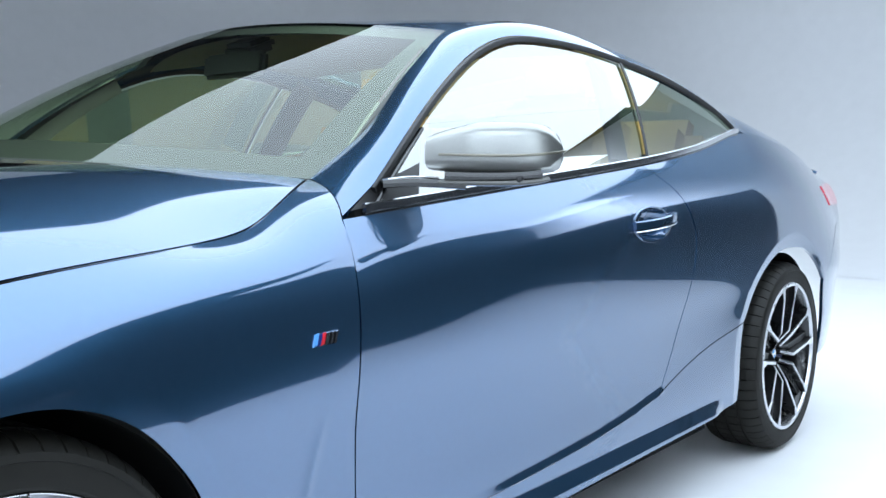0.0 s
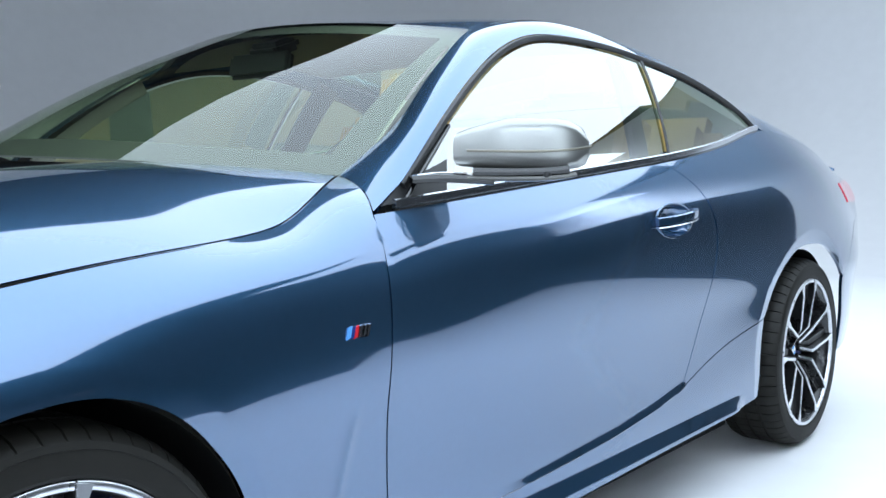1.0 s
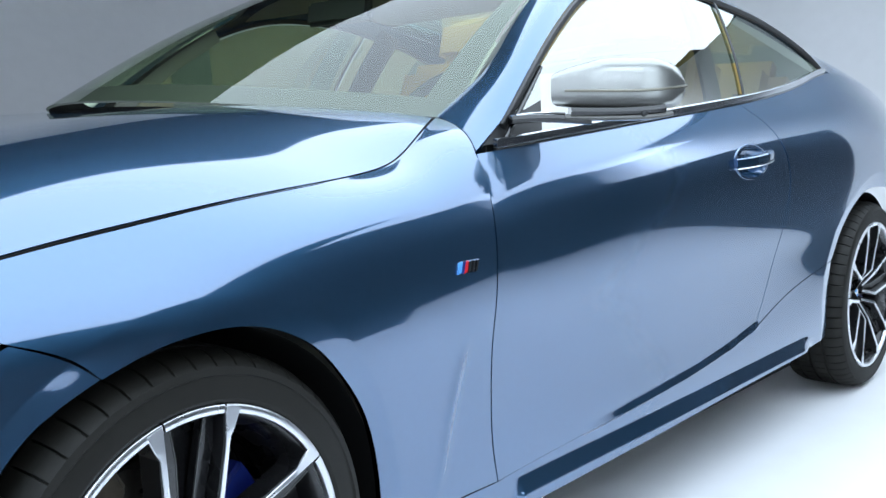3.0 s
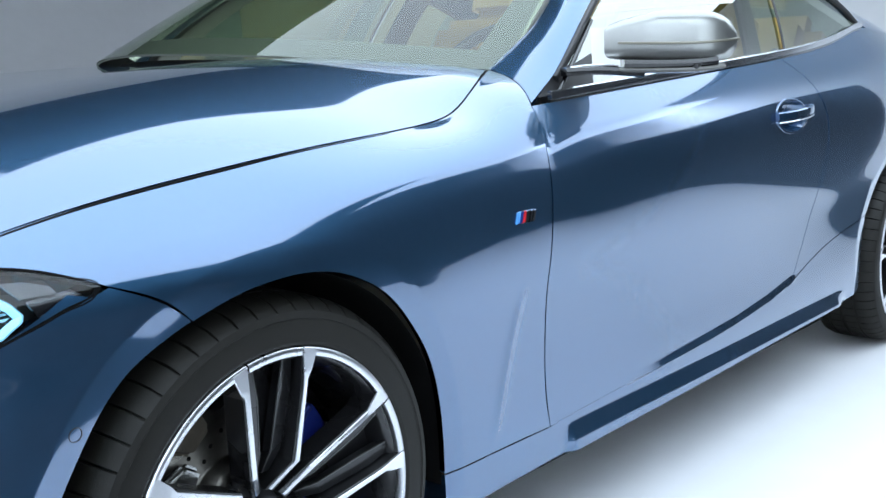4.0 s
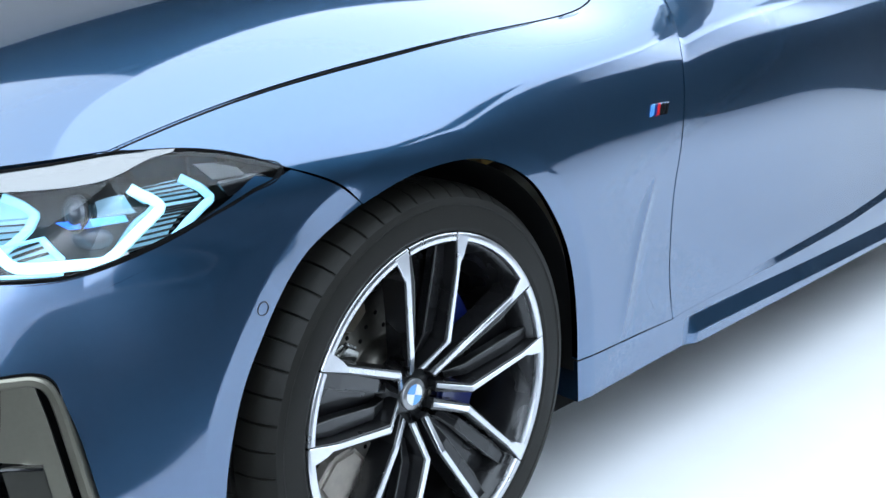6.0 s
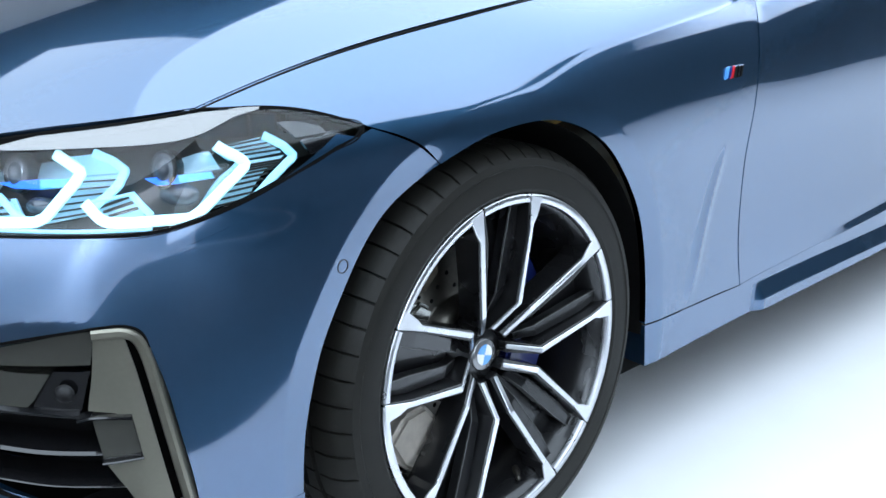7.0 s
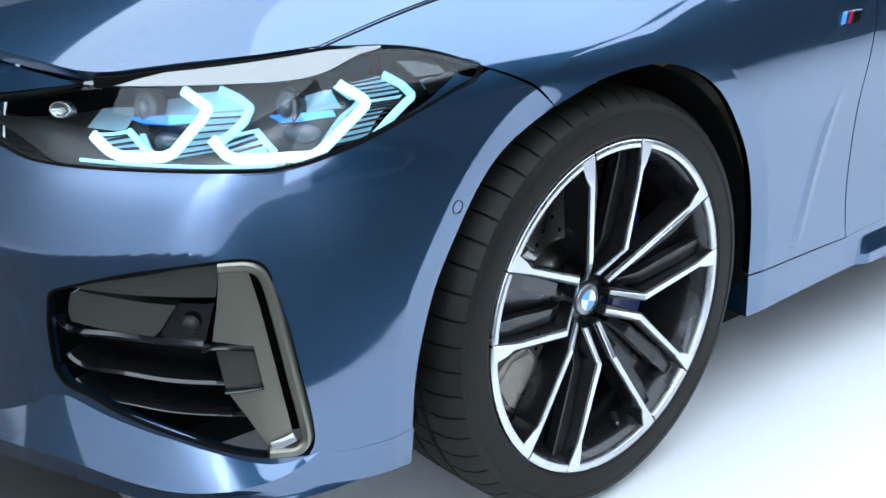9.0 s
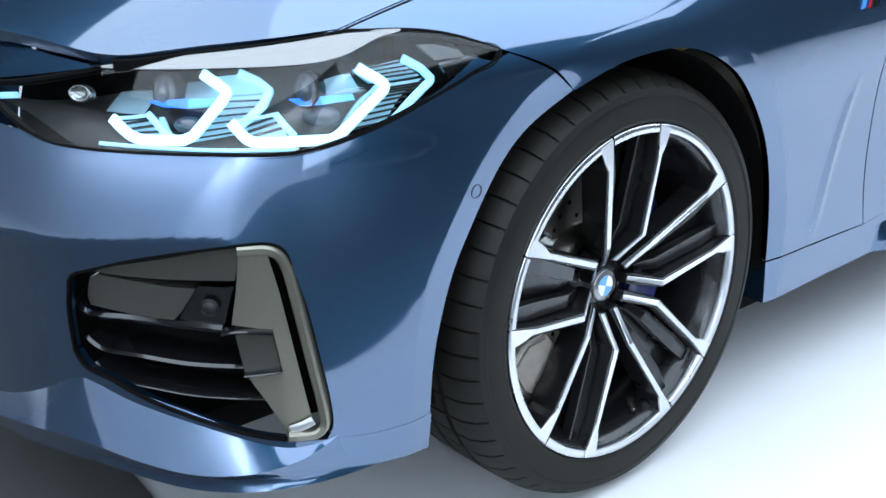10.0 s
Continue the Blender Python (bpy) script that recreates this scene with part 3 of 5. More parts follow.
def panels(flip):
    # front wing
    left = np.concatenate([smooth([(0.360, 0.288), (0.352, 0.40), (0.316, 0.507), (0.259, 0.582), (0.203, 0.635), (0.146, 0.668), (0.09, 0.687), (0.033, 0.694), (-0.023, 0.692), (-0.08, 0.683), (-0.145, 0.660)], 8), smooth([(-0.145, 0.660), (-0.185, 0.693), (-0.255, 0.723)], 6)[1:], smooth(LAMP_TOP[::-1], 6)[1:]])
    right = np.concatenate([smooth(SEAM_F, 8), smooth([(0.690, 0.905), (0.728, 0.945), (0.767, 0.9745)], 6)[1:]])
    top = shut_line(np.linspace(-0.466, 0.767, 60))
    def keyed(curve, keys, counts):
        cuts = [0] + [int(np.argmin(((curve - np.array(k)) ** 2).sum(1))) for k in keys] + [len(curve) - 1]
        return np.concatenate([even(curve[i:j + 1], n + 1)[:n + (j == cuts[-1])] for i, j, n in zip(cuts, cuts[1:], counts)])

    counts = (30, 60, 60, 50, 50)
    inner = keyed(np.concatenate([smooth([(0.689, 0.279), (0.5, 0.284), (0.360, 0.288)], 10)[:-1], left]), ((0.36, 0.288), (0.259, 0.582), (0.033, 0.694), (-0.145, 0.66)), counts)
    outer = keyed(np.concatenate([right, top[::-1][1:]]), ((0.671, 0.45), (0.667, 0.751), (0.40, 0.877), (0.0, 0.844)), counts)
    across = np.linspace(0, 1, 50)[:, None, None]
    skin("fender", (1 - across) * inner + across * outer, wing_at, (0, -1, 0.2), PAINT, car, flip=flip, lip=0.012)
    # door
    door = skin("door", coons(smooth(DOOR_LOW, 8), belt_line(np.linspace(0.690, 1.812, 60)), smooth(SEAM_F, 8), smooth(SEAM_R, 8), 150, 150), side_at, (0, -1, 0.2), PAINT, car, flip=flip, hole=(1.768, 0.845, 0.094, 0.043))
    # quarter panel, over the rear wheel
    low = np.concatenate([smooth([(1.875, 0.372), (2.05, 0.425), (2.2, 0.46), (2.452, 0.50)], 8), smooth([(2.47, 0.52), (2.53, 0.615), (2.60, 0.675), (2.69, 0.71), (2.80, 0.715), (2.93, 0.70), (3.06, 0.64), (3.15, 0.57)], 8), smooth([(3.15, 0.57), (3.25, 0.66), (3.45, 0.74), (3.8, 0.76)], 8)[1:]])
    skin("quarter_panel", coons(low, belt_line(np.linspace(1.812, 3.8, 80)), smooth(SEAM_R, 8), smooth([(3.8, 0.76), (3.8, 0.86), (3.8, belt(3.8)[0, 1])], 10), 120, 70), side_at, (0, -1, 0.2), PAINT, car, flip=flip)
    # sill between the wheels
    sill_low = smooth([(0.366, 0.205), (0.85, 0.208), (1.35, 0.22), (1.85, 0.231), (2.25, 0.24), (2.435, 0.25)], 10)
    sill_top = np.concatenate([smooth([(0.360, 0.288), (0.5, 0.284), (0.689, 0.279)], 8), smooth(DOOR_LOW, 8)[1:], smooth([(1.875, 0.372), (2.05, 0.425), (2.2, 0.46), (2.452, 0.50)], 8)[1:]])
    skin("side_sill", coons(sill_low, sill_top, smooth([(0.366, 0.205), (0.360, 0.288)], 6), smooth([(2.435, 0.25), (2.44, 0.36), (2.452, 0.50)], 6), 200, 60), side_at, (0, -1, 0.0), PAINT, car, flip=flip, lip=0.10)
    # rear bumper flank
    skin("rear_bumper", coons(smooth([(3.21, 0.28), (3.5, 0.30), (3.8, 0.34)], 8), smooth([(3.15, 0.57), (3.25, 0.66), (3.45, 0.74), (3.8, 0.76)], 8), smooth([(3.21, 0.28), (3.20, 0.43), (3.15, 0.57)], 8), smooth([(3.8, 0.34), (3.8, 0.55), (3.8, 0.76)], 8), 24, 24), side_at, (0, -1, 0), PAINT, car, flip=flip)
    skin("tail_lamp", coons(smooth([(3.50, 0.835), (3.65, 0.83), (3.8, 0.83)], 8), smooth([(3.42, 0.915), (3.6, 0.92), (3.8, 0.92)], 8), smooth([(3.50, 0.835), (3.42, 0.915)], 8), smooth([(3.8, 0.83), (3.8, 0.92)], 8), 16, 10), side_at, (0, -1, 0), RED, car, "red tail lamp", flip=flip, lift=0.004)
    return door


def lamp_at(s, z, depth):
    """A place that far behind the nose skin."""
    p = front([s, s + 0.004, s, s - 0.004, s], [z, z, z + 0.004, z, z - 0.004])
    n = np.cross(p[1] - p[3], p[2] - p[4])
    n *= np.sign(n @ np.array((-1, -1, 0.2))) / np.linalg.norm(n)
    return p[0] - depth * n


def nose_panels(flip):
    arch = smooth([(1.142, 0.205), (1.139, 0.336), (1.152, 0.406), (1.168, 0.464), (1.195, 0.519), (1.228, 0.570), (1.274, 0.616), (1.321, 0.642), (1.364, 0.662)], 8)
    lamp_low = smooth([(0.40, 0.700), (0.533, 0.676), (0.616, 0.651), (0.679, 0.645), (0.80, 0.644), (0.90, 0.641), (0.96, 0.640), (1.02, 0.649), (1.10, 0.668), (1.18, 0.695), (1.257, 0.722)], 8)
    # bumper skin: round the side intake
    top_edge = smooth([(0.681, 0.490), (0.690, 0.4985), (0.712, 0.507), (0.76, 0.5215), (0.813, 0.534), (0.90, 0.5455), (0.932, 0.5442), (0.949, 0.5345), (0.956, 0.515)], 8)
    right_edge = smooth([(0.956, 0.515), (0.9715, 0.461), (0.980, 0.415), (0.9885, 0.3663), (0.9945, 0.312), (0.992, 0.292), (0.985, 0.281)], 8)
    low_edge = smooth([(0.662, 0.392), (0.676, 0.374), (0.709, 0.366), (0.7466, 0.353), (0.7976, 0.336), (0.8547, 0.3162), (0.9021, 0.2985), (0.94, 0.288), (0.985, 0.281)], 8)
    left_edge = smooth([(0.662, 0.392), (0.668, 0.45), (0.681, 0.490)], 8)
    # above the intake up to the lamp
    skin("front_bumper", coons(top_edge, even(lamp_low[(lamp_low[:, 0] > 0.60)], 80), smooth([(0.681, 0.490), (0.64, 0.57), (0.60, 0.655)], 8), smooth([(0.956, 0.515), (1.02, 0.60), (1.18, 0.67), (1.257, 0.722)], 8), 60, 40), front, (-1, -1, 0.2), PAINT, car, flip=flip, gap=0)
    # outer corner between intake and wheel arch
    skin("bumper_corner", coons(smooth([(0.985, 0.281), (1.05, 0.268), (1.141, 0.262)], 8), np.concatenate([smooth([(1.257, 0.722), (1.321, 0.693), (1.364, 0.662)], 8)]), np.concatenate([right_edge[::-1], smooth([(0.956, 0.515), (1.02, 0.60), (1.18, 0.67), (1.257, 0.722)], 8)[1:]]), arch[arch[:, 1] > 0.262], 50, 80), front, (-1, -1, 0.1), PAINT, car, flip=flip, gap=0)
    # inner part towards the grille
    skin("bumper_centre", coons(smooth([(0.0, 0.30), (0.35, 0.31), (0.662, 0.392)], 8), smooth([(0.0, 0.66), (0.35, 0.67), (0.60, 0.655)], 8), smooth([(0.0, 0.30), (0.0, 0.66)], 8), np.concatenate([left_edge, smooth([(0.681, 0.490), (0.64, 0.57), (0.60, 0.655)], 8)[1:]]), 30, 40), front, (-1, -0.3, 0.1), PAINT, car, flip=flip, gap=0)
    # chin below
    skin("chin", coons(smooth([(0.0, 0.17), (0.44, 0.20), (0.70, 0.235), (0.83, 0.225), (0.99, 0.222), (1.142, 0.205)], 8), np.concatenate([smooth([(0.0, 0.30), (0.35, 0.31), (0.662, 0.392)], 8), low_edge[1:], smooth([(0.985, 0.281), (1.05, 0.268), (1.141, 0.262)], 8)[1:]]), smooth([(0.0, 0.17), (0.0, 0.30)], 6), smooth([(1.142, 0.205), (1.141, 0.262)], 6), 90, 20), front, (-1, -1, 0), PAINT, car, flip=flip, gap=0, lip=0.015)
    # nose panel beside the grille, above the lamp
    skin("nose_panel", coons(smooth([(0.30, 0.69), (0.508, 0.706), (0.66, 0.727)], 8), smooth([(0.30, 0.768), (0.438, 0.752), (0.665, 0.731)], 8), smooth([(0.30, 0.69), (0.30, 0.768)], 6), smooth([(0.66, 0.727), (0.665, 0.731)], 6), 30, 14), front, (-1, -0.5, 0.5), PAINT, car, flip=flip)
    # lamp cover and housing
    lamp_top = np.concatenate([smooth([(0.40, 0.702), (0.508, 0.704), (0.672, 0.731)], 8), smooth([(0.672, 0.731), (0.756, 0.744), (0.834, 0.753), (0.927, 0.763), (1.05, 0.764), (1.127, 0.761), (1.168, 0.756), (1.204, 0.745), (1.257, 0.723)], 8)[1:]])
    g = coons(lamp_low, lamp_top, smooth([(0.40, 0.700), (0.40, 0.702)], 6), smooth([(1.257, 0.722), (1.257, 0.723)], 6), 70, 26)
    lamp = skin("headlamp", g, front, (-1, -1, 0.3), LAMPGLASS, car, "clear headlamp cover over glowing light guides", flip=flip, lip=0.0, gap=0.004)
    skin("housing", g, front, (-1, -1, 0.3), LAMPDARK, lamp, "dark lamp housing", flip=flip, lip=0.0, lift=-0.055)
    # extra glossy strip that imitates the overhead light reflected along the cover's top
    brow_low = smooth([(0.66, 0.728), (0.70, 0.727), (0.80, 0.728), (0.93, 0.731), (1.0, 0.738), (1.05, 0.746), (1.13, 0.758)], 8)
    brow_top = lamp_top[(lamp_top[:, 0] > 0.66) & (lamp_top[:, 0] < 1.14)]
    skin("brow_sheen", coons(brow_low, brow_top, smooth([brow_low[0], brow_top[0]], 6), smooth([brow_low[-1], brow_top[-1]], 6), 50, 12), front, (-1, -1, 0.3), BROWSHEEN, lamp, "glossier strip added for the reflection along the lamp cover's top", flip=flip, lip=0.0, gap=0.003, lift=0.001)
    rim = [tuple(q) for q in even(np.concatenate([lamp_low, lamp_top[::-1]]), 60)]
    tube([tuple(lamp_at(s, z, 0.006) * (1, flip, 1)) for s, z in rim], 0.009, 0.012, CHASSIS, "lamp_seal", lamp, "black lamp seal", up=(-0.6, -0.7 * flip, 0.3))
    skin("hood_seal", coons(smooth([(0.60, 0.719), (0.672, 0.729), (0.756, 0.742), (0.834, 0.751), (0.925, 0.761)], 8), smooth([(0.60, 0.735), (0.672, 0.745), (0.756, 0.757), (0.834, 0.765), (0.925, 0.770)], 8), smooth([(0.60, 0.719), (0.60, 0.735)], 6), smooth([(0.925, 0.761), (0.925, 0.770)], 6), 40, 8), front, (-1, -1, 0.4), SATIN, car, "black seal under the bonnet edge", flip=flip, lip=0, lift=-0.012)
    f = (1, flip, 1)
    look_out = (-0.7, -0.6 * flip, 0.25)

    def guide(name, pts, width, depth, mat, label=""):
        tube([tuple(lamp_at(s, z, depth) * f) for s, z in pts], width, 0.007, mat, name, lamp, label, up=look_out, sharp=len(pts) > 12)

    # backing panels behind the fins; their faint emission stands in for the light of the guides beside them
    def panel(name, quad, depth, mat, label="", lip=0.004):
        a, b, c, d = quad
        return skin(name, coons(smooth([a, b], 8), smooth([c, d], 8), smooth([a, c], 8), smooth([b, d], 8), 14, 8), front, (-1, -1, 0.3), mat, lamp, label, flip=flip, lip=lip, lift=-depth, gap=0)

    panel("fin_panel", ((1.022, 0.652), (1.100, 0.657), (1.088, 0.716), (1.160, 0.716)), 0.045, HAZE, "pale panel behind lamp fins with the guides' glow put in")
    panel("fin_panel", ((1.080, 0.720), (1.158, 0.722), (1.050, 0.740), (1.138, 0.748)), 0.045, HAZE)
    panel("fin_panel", ((0.806, 0.664), (0.862, 0.672), (0.828, 0.718), (0.876, 0.720)), 0.045, HAZE)
    panel("fin_panel", ((0.828, 0.720), (0.872, 0.722), (0.786, 0.741), (0.826, 0.745)), 0.045, HAZE)
    panel("fin_panel", ((0.735, 0.668), (0.790, 0.668), (0.704, 0.686), (0.762, 0.694)), 0.042, HAZE)
    panel("fin_panel", ((0.888, 0.660), (0.945, 0.660), (0.862, 0.684), (0.912, 0.692)), 0.042, HAZE)
    for k in range(9):
        q = k / 8
        guide("lamp_fin", [(1.093 - 0.066 * q, 0.706 - 0.051 * q), (1.160 - 0.060 * q, 0.706 - 0.048 * q)], 0.0022, 0.041, LAMPDARK)
    for k in range(4):
        q = k / 3
        guide("lamp_fin", [(1.082 - 0.030 * q, 0.7235 + 0.013 * q), (1.156 - 0.018 * q, 0.7245 + 0.018 * q)], 0.0018, 0.041, LAMPDARK)
    for k in range(6):
        q = k / 5
        guide("lamp_fin", [(0.828 - 0.020 * q, 0.711 - 0.044 * q), (0.876 - 0.013 * q, 0.712 - 0.038 * q)], 0.002, 0.041, LAMPDARK)
    for a, b in (((0.716, 0.6838), (0.757, 0.6910)), ((0.727, 0.6780), (0.764, 0.6840)), ((0.738, 0.6735), (0.774, 0.6765)), ((0.872, 0.6790), (0.908, 0.6885)), ((0.882, 0.6728), (0.919, 0.6805)), ((0.891, 0.6665), (0.931, 0.6715))):
        guide("lamp_slot", [a, b], 0.0032, 0.039, LAMPDARK)
    # hexagonal guides and the paler ones beside them
    for pts in ([(1.0477, 0.7366), (1.0831, 0.7211), (1.0960, 0.7105), (1.0940, 0.7040), (1.0767, 0.6874), (1.0484, 0.6689), (1.0272, 0.6555), (1.0120, 0.6490), (0.9698, 0.6519), (0.9296, 0.6543), (0.898, 0.6581), (0.8844, 0.6639), (0.8560, 0.6840)],
                [(0.7859, 0.7385), (0.8074, 0.7288), (0.8300, 0.7180), (0.8305, 0.7050), (0.8237, 0.6815), (0.8190, 0.6690), (0.8085, 0.6641), (0.7834, 0.6641), (0.7521, 0.6647), (0.7348, 0.6693), (0.7187, 0.6764), (0.6985, 0.6865)]):
        guide("light_guide", even(pts, 46), 0.0128, 0.030, GLOW, "bright white-blue hexagonal light guide")
    for pts in ([(1.1388, 0.7452), (1.1581, 0.7282), (1.1667, 0.7110), (1.1640, 0.7040), (1.1462, 0.685), (1.1208, 0.6669), (1.1042, 0.6572)], [(0.8222, 0.741), (0.8513, 0.7312), (0.8761, 0.72), (0.8813, 0.7034), (0.8747, 0.6896), (0.8642, 0.6757)]):
        guide("side_guide", even(pts, 30), 0.0105, 0.036, DIMGLOW, "pale blue secondary light guide")
    for pts in ([(0.746, 0.694), (0.765, 0.683), (0.7834, 0.6719), (0.797, 0.667)], [(0.9086, 0.6906), (0.9384, 0.6709), (0.9556, 0.6589)]):
        guide("light_bar", pts, 0.0080, 0.033, DIMGLOW)
    for pts in ([(0.700, 0.6880), (0.725, 0.6900), (0.748, 0.6935)], [(0.858, 0.6855), (0.885, 0.6880), (0.910, 0.6905)]):
        guide("light_bar", pts, 0.0040, 0.034, DIMGLOW)
    guide("lower_glow", [(0.70, 0.6565), (0.78, 0.6550), (0.88, 0.6500), (0.96, 0.6440)], 0.0045, 0.026, DIMGLOW, "faint glowing line along the lamp's foot")
    # projectors in their bowls, over blue shelves
    for s, z in ((0.7509, 0.7193), (0.935, 0.7167)):
        c, n_out = lamp_at(s, z, 0.034), np.array((-0.80, -0.55, 0.2))
        p, fc = lathe([(0.0, -0.010), (0.006, -0.009), (0.0105, -0.005), (0.0125, 0.0), (0.0145, -0.002), (0.0160, 0.002), (0.0165, 0.018)], 28)
        m = look(Vector(c * f), Vector((c - n_out) * f)) @ pose(0, 0, 0, 90, 0, 0)
        mesh_part("projector", [m @ Vector(q * (0.8, -1, 1.15)) for q in p], fc, LAMPLENS, lamp, "glass projector lens")
        mesh_part("projector_bezel", [m @ Vector(q) for q in lathe([(0.0145, 0.0), (0.0185, -0.001), (0.0195, 0.004), (0.0195, 0.02)], 28)[0] * (0.8, -1, 1.15)], lathe([(0.0145, 0.0), (0.0185, -0.001), (0.0195, 0.004), (0.0195, 0.02)], 28)[1], DARKALLOY, lamp, "dark projector bezel")
    panel("blue_accent", ((0.757, 0.7035), (0.792, 0.7020), (0.735, 0.7085), (0.786, 0.7125)), 0.034, BLUEGLOW, "glowing blue lamp accent")
    panel("blue_shelf", ((0.790, 0.7022), (0.828, 0.7055), (0.784, 0.7125), (0.824, 0.7130)), 0.035, CYANGLOW, "pale cyan lamp shelf")
    panel("blue_accent", ((0.943, 0.6970), (0.985, 0.6925), (0.913, 0.7085), (0.972, 0.7060)), 0.034, BLUEGLOW, "glowing blue lamp accent")
    panel("blue_shelf", ((0.983, 0.6925), (1.046, 0.6905), (0.970, 0.7060), (1.038, 0.7030)), 0.035, CYANGLOW, "pale cyan lamp shelf")
    panel("reflector", ((0.772, 0.7150), (0.826, 0.7160), (0.760, 0.7380), (0.795, 0.7400)), 0.050, LAMPSTEEL, "reflector panel coloured with the lamp's cyan glow", 0)
    panel("reflector", ((0.962, 0.7090), (1.065, 0.7060), (0.955, 0.7330), (1.045, 0.7360)), 0.050, LAMPSTEEL, "reflector panel coloured with the lamp's cyan glow", 0)
    panel("reflector", ((0.655, 0.7000), (0.722, 0.6980), (0.662, 0.7260), (0.726, 0.7300)), 0.052, LAMPSTEEL, "reflector panel coloured with the lamp's cyan glow", 0)
    for s, z, w in ((0.795, 0.685, 0.024), (0.985, 0.678, 0.030)):
        p, fc = lathe([(0.0, -0.006), (w * 0.5, -0.004), (w * 0.75, 0.002), (w * 0.8, 0.012)], 24)
        c = lamp_at(s, z, 0.044)
        m = look(Vector(c * f), Vector((c - n_out) * f)) @ pose(0, 0, 0, 90, 0, 0)
        mesh_part("lower_lens", [m @ Vector(q * (1, -1, 0.6)) for q in p], fc, LAMPLENS, lamp, "dark lower lens")
    panel("tip_facet", ((1.165, 0.728), (1.205, 0.728), (1.150, 0.748), (1.195, 0.745)), 0.012, BLACK, "gloss black lamp corner")
    panel("tip_facet", ((1.180, 0.705), (1.235, 0.722), (1.172, 0.726), (1.222, 0.732)), 0.018, BLACK)
    for s, z, w in ((0.632, 0.710, 0.020),):
        p, fc = lathe([(0.0, -0.002), (w * 0.45, -0.002), (w * 0.5, -0.006), (w * 0.62, -0.006), (w * 0.68, 0.004)], 24)
        c = lamp_at(s, z, 0.026)
        m = look(Vector(c * f), Vector((c - n_out) * f)) @ pose(0, 0, 0, 90, 0, 0)
        mesh_part("marker_lamp", [m @ Vector(q * (1.2, -1, 0.8)) for q in p], fc, POLISHED, lamp, "small steel-rimmed marker lamp")
    guide("marker_lamp", [(0.49, 0.692), (0.525, 0.696)], 0.008, 0.018, DIMGLOW)
    # side intake: black grid, grey blade, park sensor
    F = lambda pts, n=8: smooth(pts, n)
    hint = (-1, -0.6, 0)
    g_all = coons(low_edge, top_edge, left_edge, right_edge[::-1], 40, 24)
    intake = skin("side_intake", g_all, front, hint, CHASSIS, car, "black side intake with grey blade", flip=flip, lip=0, lift=-0.085)
    for pts, w, deep in (([(0.655, 0.449), (0.6708, 0.4375), (0.735, 0.4385), (0.812, 0.438), (0.871, 0.4335)], 0.013, 0.05), ([(0.660, 0.400), (0.683, 0.3895), (0.748, 0.3888), (0.816, 0.3857), (0.905, 0.381)], 0.009, 0.06),
                         ([(0.668, 0.367), (0.6945, 0.354), (0.755, 0.350), (0.823, 0.3447), (0.915, 0.3375)], 0.008, 0.06), ([(0.690, 0.4995), (0.72, 0.5035), (0.80, 0.4995), (0.892, 0.4925)], 0.010, 0.05)):
        tube([tuple(lamp_at(s, z, 0.020 + deep / 2) * f) for s, z in pts], deep, w, BLACK, "slat", intake, "gloss black slat", up=(0, 0, 1))

    def plate(name, left, right, mat, depth, lip, label="", owner=intake):
        """A curved plate between two polylines of the nose, level by level."""
        rows = []
        for (l0, r0), (l1, r1) in zip(zip(left, right), zip(left[1:], right[1:])):
            for q in np.linspace(0, 1, 6, endpoint=False):
                rows.append(np.linspace(np.array(l0) * (1 - q) + np.array(l1) * q, np.array(r0) * (1 - q) + np.array(r1) * q, 12))
        rows.append(np.linspace(np.array(left[-1]), np.array(right[-1]), 12))
        return skin(name, np.stack(rows), front, hint, mat, owner, label, flip=flip, lip=lip, lift=-depth, gap=0)

    plate("upper_shelf", [(0.700, 0.5035), (0.710, 0.5055)], [(0.8925, 0.4985), (0.904, 0.5435)], SENSOR, 0.010, 0.02)
    plate("radar_cover", [(0.690, 0.4525), (0.6875, 0.462), (0.6925, 0.478), (0.700, 0.4885), (0.714, 0.4945)], [(0.812, 0.4465), (0.8215, 0.455), (0.8315, 0.469), (0.841, 0.482), (0.8445, 0.4868)], SENSOR, 0.018, 0.03, "grey radar cover")
    plate("sensor_plate", [(0.815, 0.4445), (0.8455, 0.4868)], [(0.872, 0.4375), (0.887, 0.484)], BLACK, 0.026, 0.03)
    blade_l = [(0.9360, 0.2985), (0.9155, 0.3416), (0.8953, 0.3797), (0.9395, 0.3806), (0.9320, 0.4340), (0.8843, 0.4447), (0.8925, 0.487), (0.9002, 0.527), (0.902, 0.534)]
    blade_r = [(0.9700, 0.3030), (0.9650, 0.3400), (0.9590, 0.3800), (0.9588, 0.3812), (0.9503, 0.4340), (0.9490, 0.4420), (0.9415, 0.486), (0.9340, 0.5225), (0.932, 0.533)]
    plate("blade", blade_l, blade_r, SILVER, 0.009, 0.022, "satin grey intake blade")
    # gloss black wedge; the floor's reflection is put into its grey base colour
    plate("blade_step", [(0.8927, 0.3778), (0.8855, 0.4290)], [(0.9386, 0.3800), (0.9312, 0.4300)], SENSOR, 0.017, 0.02, "gloss black wedge behind the blade, coloured grey for the reflected floor")
    tube([tuple(lamp_at(s, z, 0.012) * f) for s, z in ((0.872, 0.4345), (0.885, 0.437), (0.91, 0.4355), (0.932, 0.4325))], 0.022, 0.0055, BLACK, "wedge_edge", intake, "gloss black wedge edge")
